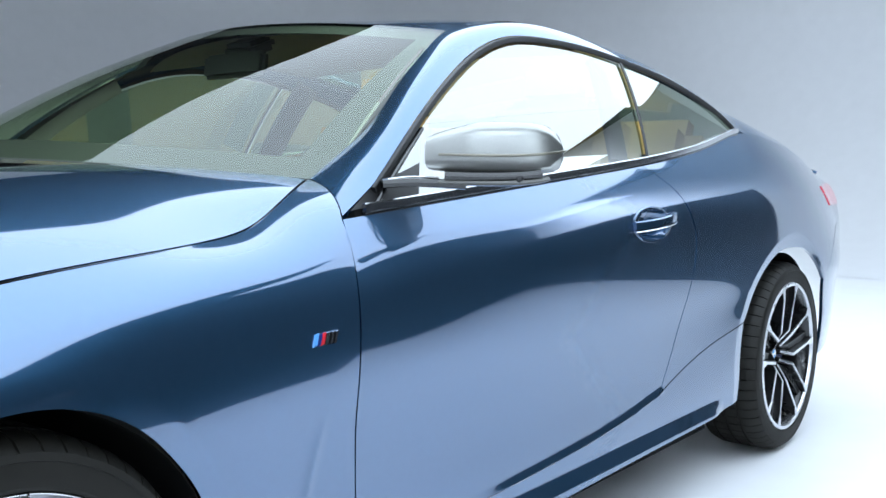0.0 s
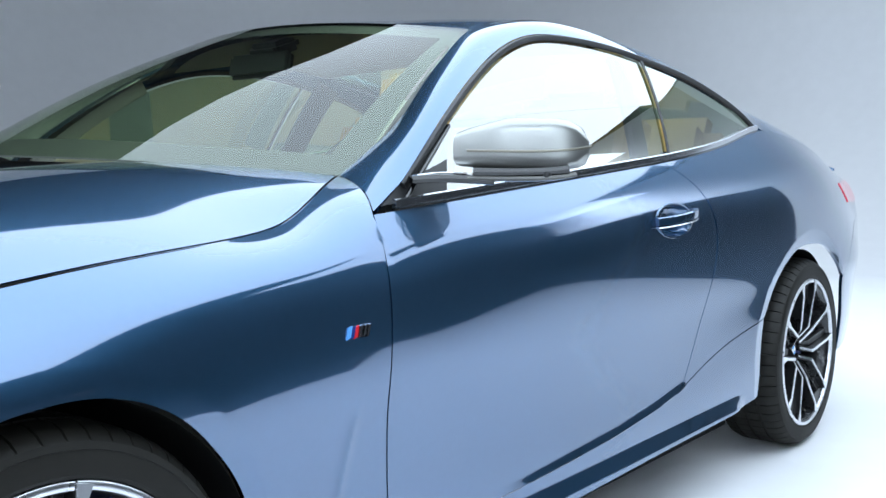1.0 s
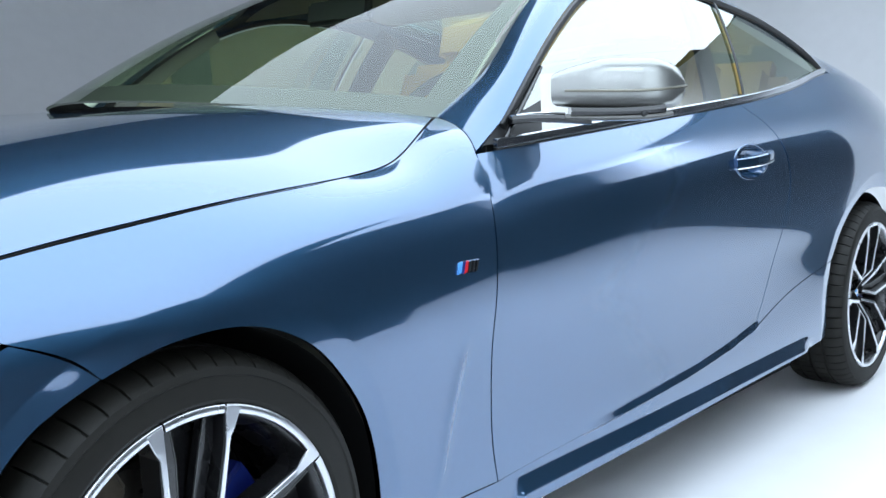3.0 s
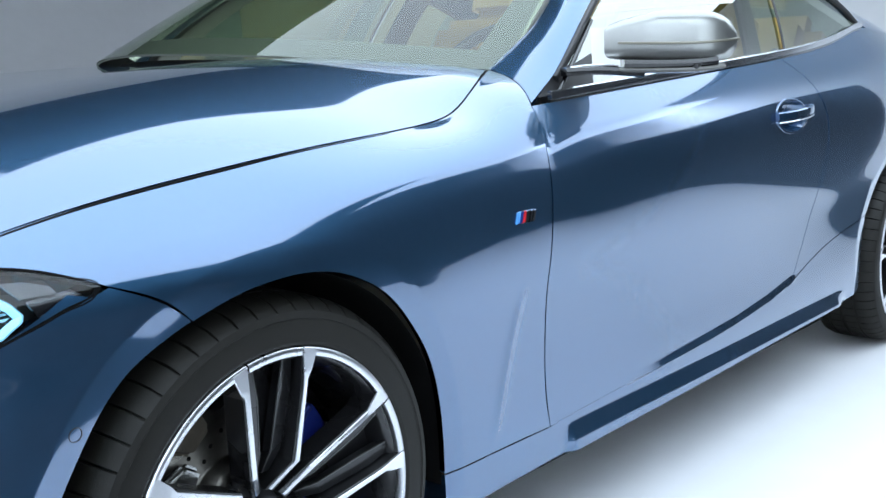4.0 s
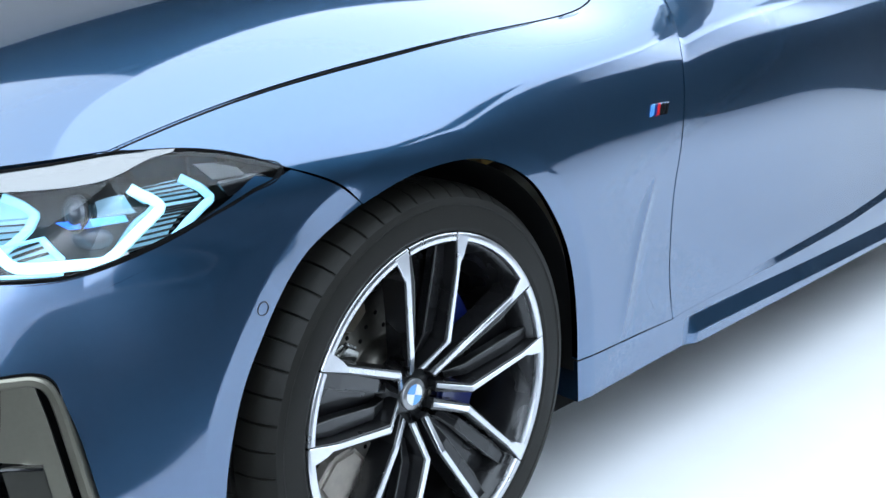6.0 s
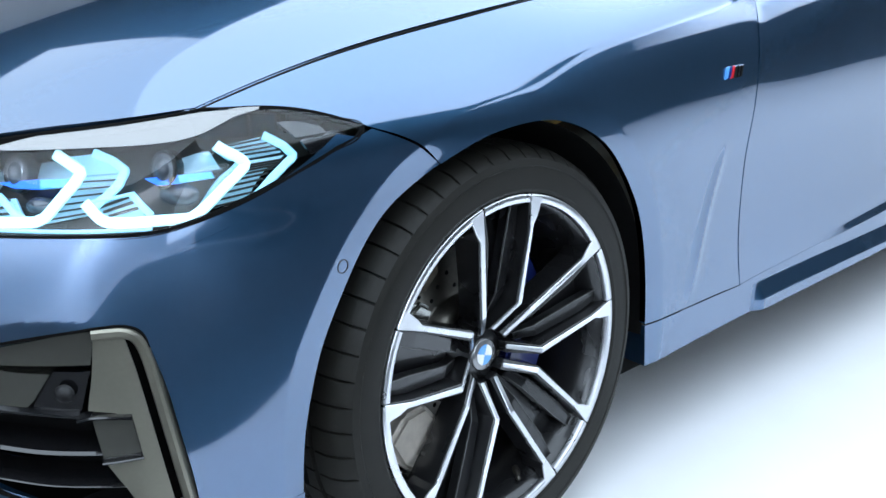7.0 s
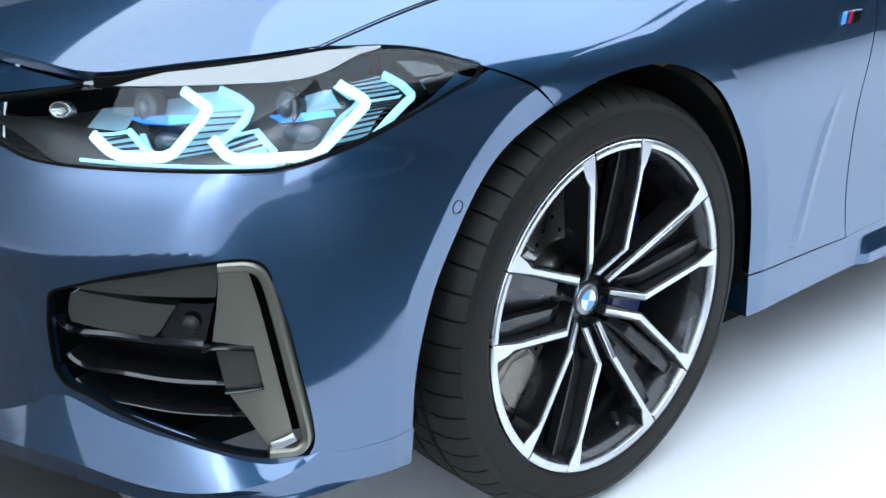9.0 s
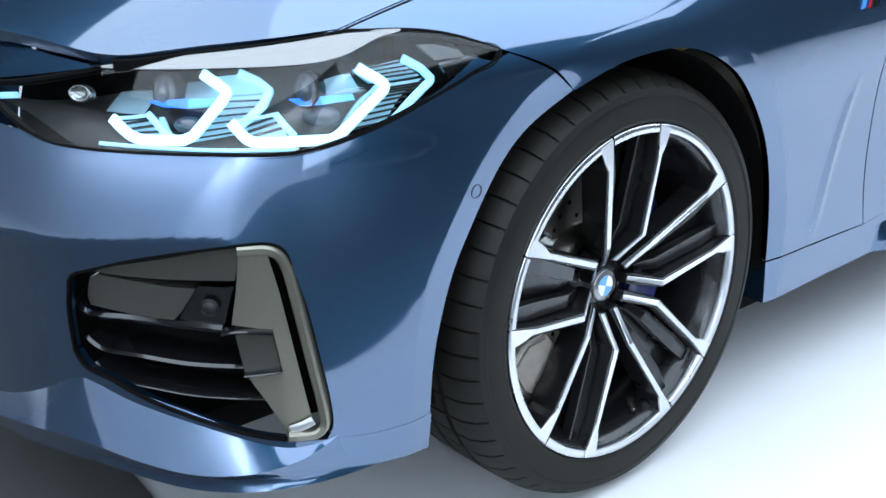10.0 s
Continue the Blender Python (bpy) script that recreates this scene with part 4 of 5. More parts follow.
    tube([tuple(lamp_at(s, z, 0.012) * f) for s, z in ((0.893, 0.379), (0.915, 0.3795), (0.94, 0.380))], 0.018, 0.004, BLACK, "wedge_edge", intake)
    plate("blade_groove", [(0.965, 0.300), (0.950, 0.43), (0.930, 0.53)], [(0.989, 0.300), (0.969, 0.43), (0.952, 0.53)], CHASSIS, 0.032, 0.0)
    rim_line = smooth([(0.9015, 0.5385), (0.918, 0.5388), (0.931, 0.5375), (0.9425, 0.5315), (0.9500, 0.5195), (0.9565, 0.495), (0.9665, 0.4425), (0.9755, 0.39), (0.9838, 0.338), (0.9868, 0.309), (0.9845, 0.2975), (0.9755, 0.2905), (0.958, 0.2905), (0.936, 0.2940)], 8)
    tube([tuple(lamp_at(s, z, 0.006) * f) for s, z in rim_line], 0.0135, 0.022, SILVER, "blade_rim", intake, "rounded grey rim of the blade", up=(-0.72, -0.69 * flip, 0.0), sharp=True)
    tube([tuple(lamp_at(s, z, 0.004) * f) for s, z in ((0.940, 0.3005), (0.955, 0.303), (0.970, 0.308))], 0.012, 0.004, BRIGHT, "blade_foot_edge", intake, "bright lower edge of the blade", up=(-0.72, -0.69 * flip, 0.0))
    seal = np.concatenate([low_edge[::-1], left_edge[1:], top_edge[1:]])
    tube([tuple(lamp_at(s, z, 0.003) * f) for s, z in even(seal, 110)], 0.0045, 0.008, CHASSIS, "intake_seal", intake, "thin black edge of the intake", up=(-0.75, -0.65 * flip, 0.0), sharp=True)
    # strips behind the joints of the bumper skin
    for a, b, c, d in (((0.93, 0.545), (0.975, 0.50), (1.21, 0.722), (1.29, 0.70)),):
        skin("bumper_joint", coons(F([a, (1.0, 0.615), (1.15, 0.69), c]), F([b, (1.05, 0.585), (1.21, 0.655), d]), F([a, b]), F([c, d]), 60, 8), front, hint, PAINT, car, flip=flip, lip=0, lift=-0.0012, gap=0)
    skin("bumper_joint", coons(F([(0.995, 0.262), (1.06, 0.250), (1.138, 0.245)]), F([(0.999, 0.296), (1.06, 0.286), (1.138, 0.280)]), F([(0.995, 0.262), (0.999, 0.296)]), F([(1.138, 0.245), (1.138, 0.280)]), 40, 8), front, hint, PAINT, car, flip=flip, lip=0, lift=-0.0008, gap=0)
    skin("bumper_joint", coons(F([(0.655, 0.48), (0.62, 0.57), (0.58, 0.655)]), F([(0.678, 0.503), (0.66, 0.57), (0.62, 0.653)]), F([(0.655, 0.48), (0.678, 0.503)]), F([(0.58, 0.655), (0.62, 0.653)]), 40, 8), front, hint, PAINT, car, flip=flip, lip=0, lift=-0.0008, gap=0)
    c, out = lamp_at(0.858, 0.463, 0.016), lamp_at(0.858, 0.463, 0.016) - lamp_at(0.858, 0.463, 0.05)
    p, fc = lathe([(0.0, -0.0012), (0.008, -0.0012), (0.0088, 0.002), (0.0094, 0.002), (0.010, -0.0004), (0.011, 0.003)], 28)
    m = look(Vector(c * f), Vector((c - out) * f)) @ pose(0, 0, 0, 90, 0, 0)
    mesh_part("park_sensor", [m @ Vector(q * (1, -1, 1)) for q in p], fc, SATIN, intake, "round parking sensor")
    ring = [tuple(lamp_at(1.199 + 0.0085 * math.cos(a), 0.561 + 0.0085 * math.sin(a), -0.0002) * f) for a in np.linspace(0, 2 * math.pi, 33)]
    tube(ring, 0.0013, 0.0013, SATIN, "sensor_ring", car, "round parking sensor outline", up=(0, -1, 0), sharp=True)
    # lip under the bumper
    up_line = [lamp_at(s, z, 0.004) for s, z in F([(0.0, 0.25), (0.45, 0.278), (0.618, 0.350), (0.666, 0.371), (0.728, 0.358), (0.834, 0.328), (0.934, 0.283), (0.997, 0.283)])]
    out_line = [lamp_at(s, z, -0.022 * min(1.0, (1.0 - s) * 9)) for s, z in F([(0.0, 0.232), (0.44, 0.256), (0.596, 0.276), (0.706, 0.281), (0.829, 0.262), (0.889, 0.262), (0.954, 0.266), (0.998, 0.281)])]
    low_line = [lamp_at(s, z, -0.016 * min(1.0, max(0.0, (1.05 - s) * 6))) for s, z in F([(0.0, 0.205), (0.433, 0.228), (0.703, 0.252), (0.816, 0.236), (0.884, 0.231), (0.994, 0.222), (1.137, 0.212)])]
    for name, a, b in (("lip_top", up_line, out_line), ("lip_edge", out_line, low_line)):
        p, n = loft([a, b], 90)
        n = n * np.sign(n @ np.array((-0.6, -0.4, 0.6)))[..., None]
        sheet(name, p.reshape(-1, 3), n.reshape(-1, 3), *p.shape[:2], PAINT, car, lip=0.0, flip=flip)
    return lamp


def shut_gap_shade(flip, pts, deep):
    """A black strip added in the gap between two panels, for the shade there."""
    tube([tuple((q + (0.0, -0.001, -deep)) * (1, flip, 1)) for q in pts], 0.0065, 0.006, CHASSIS, "panel_gap_shade", car, "black strip standing for shade in the panel gap")


for s in (1, -1):
    c = shut(np.linspace(-0.45, 0.765, 40))
    shut_gap_shade(s, np.stack([np.linspace(-0.45, 0.765, 40), -c[:, 0], c[:, 1]], 1), 0.0042)
doors = [panels(s) for s in (1, -1)]
for s in (1, -1):
    nose_panels(s)

# bonnet
us = np.linspace(-1, 1, 121)
front_edge = np.array([(np.interp(abs(u) * 0.83, [0, 0.45, 0.5, 0.55, 0.6, 0.645, 0.67, 0.70, 0.74, 0.78, 0.80, 0.815, 0.83], [-0.77, -0.735, -0.719, -0.705, -0.690, -0.676, -0.6655, -0.6475, -0.605, -0.555, -0.52, -0.4875, -0.452]), u * 0.83) for u in us])
xs_side = np.linspace(-0.452, 0.767, 60)
edge_r = np.stack([xs_side, -shut(xs_side)[:, 0]], 1)
edge_l = edge_r * (1, -1)
rear_edge = np.array([(0.36 + 0.938 * (u * 0.659) ** 2, u * 0.659) for u in us])
hood = skin("hood", coons(front_edge, rear_edge, edge_r, edge_l, 121, 80), hood_top, (0, 0, 1), PAINT, car, lip=0.016, gap=0.003)

# black strip under the bonnet's front lip, added for the shade in the gap
for s in (1, -1):
    edge = [tuple((hood_top([np.interp(w, front_edge[60:, 1], front_edge[60:, 0])], [w])[0] + (0.004, 0.002, -0.0095)) * (1, s, 1)) for w in np.linspace(0.68, 0.822, 14)]
    tube(edge, 0.008, 0.013, CHASSIS, "bonnet_gap_shade", hood, "black strip added to darken the gap under the bonnet edge")

# windscreen, roof and cabin frame
base = [(0.375 + 0.885 * w * w, w, 1.022 - 0.108 * w * w) for w in np.linspace(-0.685, 0.685, 25)]
header = [(1.14 + 0.42 * w * w, w, 1.362 - 0.12 * w * w) for w in np.linspace(-0.598, 0.598, 25)]
mid = [(0.5 * (a[0] + b[0]) - 0.012, 0.5 * (a[1] + b[1]) * 1.01, 0.5 * (a[2] + b[2]) + 0.016) for a, b in zip(base, header)]
p, n = loft([base, mid, header], 60)
n = n * np.sign(n[..., 2:3])
screen = sheet("windscreen", p.reshape(-1, 3), n.reshape(-1, 3), *p.shape[:2], WINDSCREEN, car, "tinted curved windscreen", lip=0)
screen.visible_shadow = False
cowl_low = [(0.355 + 0.938 * w * w, w, float(hood_top([0.355 + 0.938 * w * w], [-w])[0, 2]) - 0.022) for w in np.linspace(-0.66, 0.66, 25)]
cowl_up = [(q[0] + 0.05, q[1] * 0.99, q[2] - 0.012) for q in base]
p, n = loft([cowl_low, cowl_up], 60)
n = n * np.sign(n[..., 2:3])
sheet("cowl", p.reshape(-1, 3), n.reshape(-1, 3), *p.shape[:2], SATIN, car, "black cowl panel", lip=0)
for name, a_row, b_row, k0, k1 in (("windscreen_border", base, mid, 0.0, 0.22), ("windscreen_border", header, mid, 0.0, 0.16)):
    edge = [np.array(q) + np.array((0.006, 0, -0.004)) for q in a_row]
    inner_edge = [np.array(q) * (1 - k1) + np.array(r) * k1 + np.array((0.006, 0, -0.006)) for q, r in zip(a_row, b_row)]
    p, n = loft([edge, inner_edge], 60)
    n = n * np.sign(n[..., 2:3])
    sheet(name, p.reshape(-1, 3), n.reshape(-1, 3), *p.shape[:2], BORDER, car, "dark printed glass border", lip=0)
for w0, w1 in ((0, 1), (-1, -2)):
    e = [np.array(r[w0]) + np.array((0.006, 0, -0.005)) for r in (base, mid, header)]
    g = [np.array(r[w1]) + np.array((0.008, 0, -0.006)) for r in (base, mid, header)]
    p, n = loft([smooth(e, 12), smooth(g, 12)], 40)
    n = n * np.sign(n[..., 2:3])
    sheet("windscreen_border", p.reshape(-1, 3), n.reshape(-1, 3), *p.shape[:2], BORDER, car, "dark printed glass border", lip=0)
CORNER = wing_at([0.692, 0.732, 0.770], [0.9075, 0.949, 0.9775])
OUTER = smooth([tuple(CORNER[2] + (0.004, 0.0, 0.0)), (0.913, -0.676, 1.071), (1.038, -0.655, 1.168), (1.164, -0.628, 1.254), (1.29, -0.600, 1.320), (1.48, -0.587, 1.360), (1.68, -0.579, 1.376), (1.9, -0.575, 1.364), (2.2, -0.58, 1.322), (2.6, -0.605, 1.25), (3.0, -0.64, 1.15), (3.3, -0.67, 1.07), (3.6, -0.62, 1.0), (3.78, -0.58, 0.985)], 10)
rear = [(2.05 - 0.25 * w * w, w, 1.375 - 0.09 * w * w) for w in np.linspace(-0.578, 0.578, 25)]
roof_mid = [(1.62, w, 1.408 - 0.092 * w * w) for w in np.linspace(-0.582, 0.582, 25)]
p, n = loft([header, roof_mid, rear], 60)
n = n * np.sign(n[..., 2:3])
sheet("roof", p.reshape(-1, 3), n.reshape(-1, 3), *p.shape[:2], PAINT, car, lip=0.01)
deck = [(3.3, w, 1.06 - 0.06 * w * w) for w in np.linspace(-0.66, 0.66, 25)]
p, n = loft([rear, deck], 60)
n = n * np.sign(n[..., 2:3])
rear_pane = sheet("rear_window", p.reshape(-1, 3), n.reshape(-1, 3), *p.shape[:2], SIDEGLASS, car, "tinted rear window", lip=0)
rear_pane.visible_shadow = False
tail = [(3.75, w, 1.0 - 0.06 * w * w) for w in np.linspace(-0.70, 0.70, 25)]
p, n = loft([deck, tail], 60)
n = n * np.sign(n[..., 2:3])
sheet("boot_lid", p.reshape(-1, 3), n.reshape(-1, 3), *p.shape[:2], PAINT, car, lip=0.01)

DLO_TOP = smooth([(0.80, 0.945), (0.90, 1.02), (1.003, 1.092), (1.10, 1.152), (1.205, 1.209), (1.30, 1.252), (1.407, 1.287), (1.50, 1.304), (1.61, 1.311), (1.812, 1.305), (2.015, 1.280), (2.217, 1.245), (2.42, 1.187), (2.54, 1.14), (2.60, 1.108)], 10)


def cabin(flip):
    up = DLO_TOP + np.stack([-0.010 * np.ones(len(DLO_TOP)), 0.018 * np.ones(len(DLO_TOP))], 1)
    inner = np.concatenate([[CORNER[0] + (0.003, 0.0, 0.002)], cabin_side(up[:, 0], up[:, 1]), np.stack([np.linspace(2.66, 3.75, 12), -belt(np.linspace(2.66, 3.75, 12))[:, 0], belt(np.linspace(2.66, 3.75, 12))[:, 1]], 1)])
    inner, outer = even(inner, 140), even(OUTER, 140)
    bulge = 0.5 * (inner + outer) + np.array((-0.004, -0.010, 0.012))
    bulge[:8] += np.linspace(1, 0, 8)[:, None] ** 1.5 * (CORNER[1] + (0.003, 0, 0.001) - bulge[0])
    p, n = loft([inner, bulge, outer], 140)
    n = n * np.sign(n @ np.array((0, -0.6, 0.8)))[..., None]
    sheet("cabin_frame", p.reshape(-1, 3), n.reshape(-1, 3), *p.shape[:2], PAINT, car, lip=0.012, flip=flip)
    # panes
    B = lambda xs: np.stack([np.array(xs), belt(np.array(xs))[:, 1] + 0.012], 1)
    cut = 1.955
    t1, t2 = DLO_TOP[DLO_TOP[:, 0] < cut], DLO_TOP[DLO_TOP[:, 0] > cut]
    for name, g in (("door_window", coons(B(np.linspace(0.80, 1.865, 30)), t1, smooth([B([0.80])[0], t1[0]], 6), smooth([B([1.865])[0], t1[-1]], 6), 50, 20)),
                    ("quarter_window", coons(B(np.linspace(1.885, 2.57, 30)), t2, smooth([B([1.885])[0], t2[0]], 6), smooth([B([2.57])[0], t2[-1]], 6), 30, 20))):
        pane = skin(name, g, cabin_side, (0, -1, 0.3), SIDEGLASS, car, "tinted glass pane", flip=flip, lip=0.0, gap=0, lift=-0.006)
        pane.visible_shadow = False
    f = np.array((1, flip, 1))
    top3 = cabin_side(up[:, 0], up[:, 1] - 0.010)
    tube([tuple(q * f) for q in even(top3, 24)], 0.010, 0.016, SATIN, "window_frame", car, "black window frame")
    low = [tuple(np.array((x, -belt(x)[0, 0] - 0.002, belt(x)[0, 1] + 0.010)) * f) for x in np.linspace(0.745, 2.60, 24)]
    tube(low, 0.011, 0.019, TRIM, "belt_moulding", car, "bright satin belt moulding")
    tube([tuple(np.array(q) + np.array((0, 0.002 * flip, -0.011))) for q in low], 0.010, 0.006, BLACK, "belt_seal", car, "black belt seal")
    strip = cabin_side(np.linspace(1.875, 1.958, 8), np.linspace(belt(1.875)[0, 1] + 0.012, 1.288, 8)) * f
    tube([tuple(q) for q in strip], 0.004, 0.014, SATIN, "window_divider", car, "slim black strip between the side panes", up=(1, 0, 0))


for s in (1, -1):
    cabin(s)

# ---- wheels ----
def wheel(x, y, steer, flip):
    """A 19 inch ten-spoke wheel: rim barrel with tyre, bright ring, spokes, hub cap, disc and caliper as its pieces."""
    rim_p, rim_f = lathe([(0.262, 0.205), (0.258, 0.19), (0.235, 0.18), (0.225, 0.12), (0.228, 0.04), (0.236, 0.022), (0.243, 0.006), (0.252, 0.002), (0.260, 0.003)], 96)
    root = mesh_part("wheel", rim_p, [f[::-1] for f in rim_f], DARKALLOY, car, "black and bright alloy wheel")
    root.matrix_local = pose(x, y * flip, 0.331, 0, 0, steer * flip) @ pose(0, 0, 0, 0, 0, 0 if flip > 0 else 180)
    # tyre with grooved tread
    prof = [(0.255, 0.205), (0.285, 0.222), (0.308, 0.218), (0.322, 0.205), (0.3295, 0.185), (0.331, 0.165), (0.3245, 0.1645), (0.3245, 0.155), (0.3312, 0.1545), (0.3315, 0.118), (0.3245, 0.1175), (0.3245, 0.107), (0.3315, 0.1065), (0.3312, 0.068), (0.3245, 0.0675), (0.3245, 0.058), (0.331, 0.0575), (0.3295, 0.033), (0.322, 0.012), (0.3125, 0.0), (0.310, -0.003), (0.300, -0.006), (0.298, -0.004), (0.285, -0.006), (0.274, -0.005), (0.266, -0.005), (0.2605, -0.002), (0.2595, 0.003), (0.253, 0.005)]
    pitch = 2 * math.pi / 56
    arc = [pitch * (c + q) for c in range(56) for q in (0.0, 0.035, 0.07, 0.105, 0.3, 0.53, 0.77)] + [2 * math.pi]
    p, f = lathe(prof, 0, arc)
    m, r = len(prof), np.array(prof)[:, 0]
    for c in range(56):
        for q in (1, 2):
            for j, cut in ((2, 0.002), (3, 0.006), (4, 0.007), (5, 0.007), (8, 0.004), (9, 0.004), (12, 0.004), (13, 0.004), (16, 0.007), (17, 0.007), (18, 0.006), (19, 0.002)):
                p[(c * 7 + q) * m + j] *= np.array((1 - cut / r[j], 1, 1 - cut / r[j]))
    bm = bmesh.new()
    vs = [bm.verts.new(tuple(v)) for v in p]
    for q in f:
        bm.faces.new([vs[v] for v in q[::-1]])
    bm_part("tyre", bm, RUBBER, root, "black low-profile tyre", crease=24)
    # bright ring in long and short pieces with thin dark gaps between
    cuts = sorted((72 * c - 1.3 + d) % 360 for c in range(5) for d in (-11.6, 11.6))
    for a0, a1 in zip(cuts, cuts[1:] + [cuts[0] + 360]):
        p, f = lathe([(0.2445, 0.008), (0.2455, -0.0035), (0.2462, -0.0045), (0.2575, -0.0045), (0.2582, -0.0035), (0.2585, 0.004)], 0, np.radians(np.linspace(a0 + 0.35, a1 - 0.35, 30)))
        mesh_part("ring", p, [q[::-1] for q in f], BRIGHT, root, "machined bright rim ring")

    # five pairs of cranked spokes: dark bodies with a machined face that widens to a foot at the ring
    def bar(name, mat, levels, ys, deep, a, m, bevel=0.0008):
        """A bar through levels of (height, inner edge, outer edge), mirrored for m -1 and turned by a."""
        turn = lambda u, v: (u * math.cos(a) + v * math.sin(a), -u * math.sin(a) + v * math.cos(a))
        bm = bmesh.new()
        rings = []
        for (v0, v1, lo, hi), yy in zip(levels, ys):
            ring = []
            for u, v, dy in ((lo, v0, 0), (hi, v1, 0), (hi, v1, deep), (lo, v0, deep)):
                X, Z = turn(m * u, v)
                ring.append(bm.verts.new((X, yy + dy, Z)))
            rings.append(ring)
        for r0, r1 in zip(rings, rings[1:]):
            for i in range(4):
                bm.faces.new((r0[i], r0[(i + 1) % 4], r1[(i + 1) % 4], r1[i]))
        bm.faces.new(rings[0][::-1])
        bm.faces.new(rings[-1])
        bmesh.ops.recalc_face_normals(bm, faces=bm.faces)
        bmesh.ops.bevel(bm, geom=bm.edges[:], offset=bevel, segments=1, affect="EDGES")
        return bm_part(name, bm, mat, root, flat=True)

    for c in range(5):
        a = radians(72 * c - 1.3)
        for m in (-1, 1):
            face = [(0.2505, 0.2425, 0.0515, 0.078), (0.214, 0.216, 0.0498, 0.0655), (0.197, 0.205, 0.0488, 0.058), (0.084, 0.081, 0.0355, 0.0440), (0.043, 0.039, 0.0080, 0.0140)]
            ys = (-0.0048, -0.0044, -0.0036, 0.010, 0.041)
            bar("spoke_face", BRIGHT, face, ys, 0.004, a, m)
            body = [(0.2505, 0.2425, 0.0500, 0.0765), (0.214, 0.216, 0.0475, 0.0660), (0.197, 0.205, 0.0460, 0.0595), (0.084, 0.081, 0.0320, 0.0470), (0.043, 0.036, 0.0030, 0.0200)]
            bar("spoke", DARKALLOY, body, [y + 0.0025 for y in ys], 0.044, a, m)
            # the inner flank steps down to a raised rib inside each pair
            rib = [(0.246, 0.246, 0.030, 0.047), (0.19, 0.19, 0.019, 0.044), (0.10, 0.10, 0.010, 0.030), (0.066, 0.066, 0.004, 0.018)]
            bar("spoke_rib", DARKALLOY, rib, (0.016, 0.020, 0.034, 0.050), 0.018, a, m)
            # thin paler line along each rib's inner edge
            line = [(0.243, 0.243, 0.0285, 0.0305), (0.19, 0.19, 0.0182, 0.0200), (0.10, 0.10, 0.0094, 0.0110), (0.068, 0.068, 0.0050, 0.0065)]
            bar("rib_edge", EDGEALLOY, line, (0.0150, 0.0190, 0.0330, 0.0490), 0.003, a, m, 0.0003)
        bar("spoke_web", DARKALLOY, [(0.249, 0.249, -0.050, 0.050), (0.19, 0.19, -0.046, 0.046), (0.075, 0.075, -0.026, 0.026)], (0.046, 0.048, 0.062), 0.012, a, 1)
    # hub
    p, f = lathe([(0.0, 0.056), (0.028, 0.056), (0.031, 0.058), (0.040, 0.058), (0.047, 0.064), (0.058, 0.070), (0.064, 0.085), (0.064, 0.13)], 48)
    mesh_part("hub", p, [q[::-1] for q in f], DARKALLOY, root)
    p, f = lathe([(0.0, 0.050), (0.0235, 0.0503), (0.0255, 0.052), (0.0262, 0.058)], 40)
    mesh_part("hub_cap", p, [q[::-1] for q in f], CAPRING, root, "round hub cap with a plain quartered disc")
    for q4 in range(4):
        bm = bmesh.new()
        arc = [(0.0, 0.0)] + [(0.0165 * math.sin(t), 0.0165 * math.cos(t)) for t in np.linspace(q4 * math.pi / 2 + 0.35, (q4 + 1) * math.pi / 2 + 0.35, 9)]
        lo = [bm.verts.new((u, 0.0494, v)) for u, v in arc]
        hi = [bm.verts.new((u, 0.0502, v)) for u, v in arc]
        bm.faces.new(lo)
        bm.faces.new(hi[::-1])
        for i in range(len(arc)):
            bm.faces.new((lo[i], lo[(i + 1) % len(arc)], hi[(i + 1) % len(arc)], hi[i]))
        bm_part("cap_quarter", bm, SKY if q4 % 2 else WHITE, root, flat=True)
    # valve in the rim well
    p, f = lathe([(0.0, 0.0), (0.0035, 0.001), (0.0042, 0.004), (0.0042, 0.016), (0.006, 0.018), (0.0065, 0.034)], 14)
    turn = pose(0.045, 0.020, -0.222, 0, 0, -40)
    mesh_part("valve", [turn @ Vector(q) for q in p], [q[::-1] for q in f], STEEL, root, "metal tyre valve")
    # bolts, disc and caliper
    for k in range(5):
        a = radians(72 * k + 37)
        p, f = lathe([(0.0, 0.066), (0.007, 0.066), (0.009, 0.069), (0.009, 0.09)], 10)
        mesh_part("wheel_bolt", p + np.array((0.047 * math.sin(a), 0, 0.047 * math.cos(a))), [q[::-1] for q in f], STEEL, root)
    p, f = lathe([(0.06, 0.082), (0.072, 0.080), (0.080, 0.084), (0.084, 0.108), (0.088, 0.112), (0.17, 0.112), (0.172, 0.114), (0.172, 0.138), (0.06, 0.139)], 72)
    mesh_part("brake_disc", p, [q[::-1] for q in f], STEEL, root, "grey steel brake disc")
    for r_ in (0.100, 0.112, 0.125):
        for k in range(12):
            a = radians(30 * k + r_ * 900)
            p, f = lathe([(0.0, 0.1112), (0.0035, 0.1112), (0.004, 0.1125)], 8)
            mesh_part("disc_hole", p + np.array((r_ * math.sin(a), 0, r_ * math.cos(a))), [q[::-1] for q in f], CHASSIS, root)
    bm = bmesh.new()
    outline = [(r_, t_) for r_, ts in ((0.105, np.linspace(48, 118, 9)), (0.192, np.linspace(118, 48, 9))) for r_, t_ in [(r_, q) for q in ts]]
    lo = [bm.verts.new((r_ * math.sin(radians(t_)), 0.085, r_ * math.cos(radians(t_)))) for r_, t_ in outline]
    face = bm.faces.new(lo)
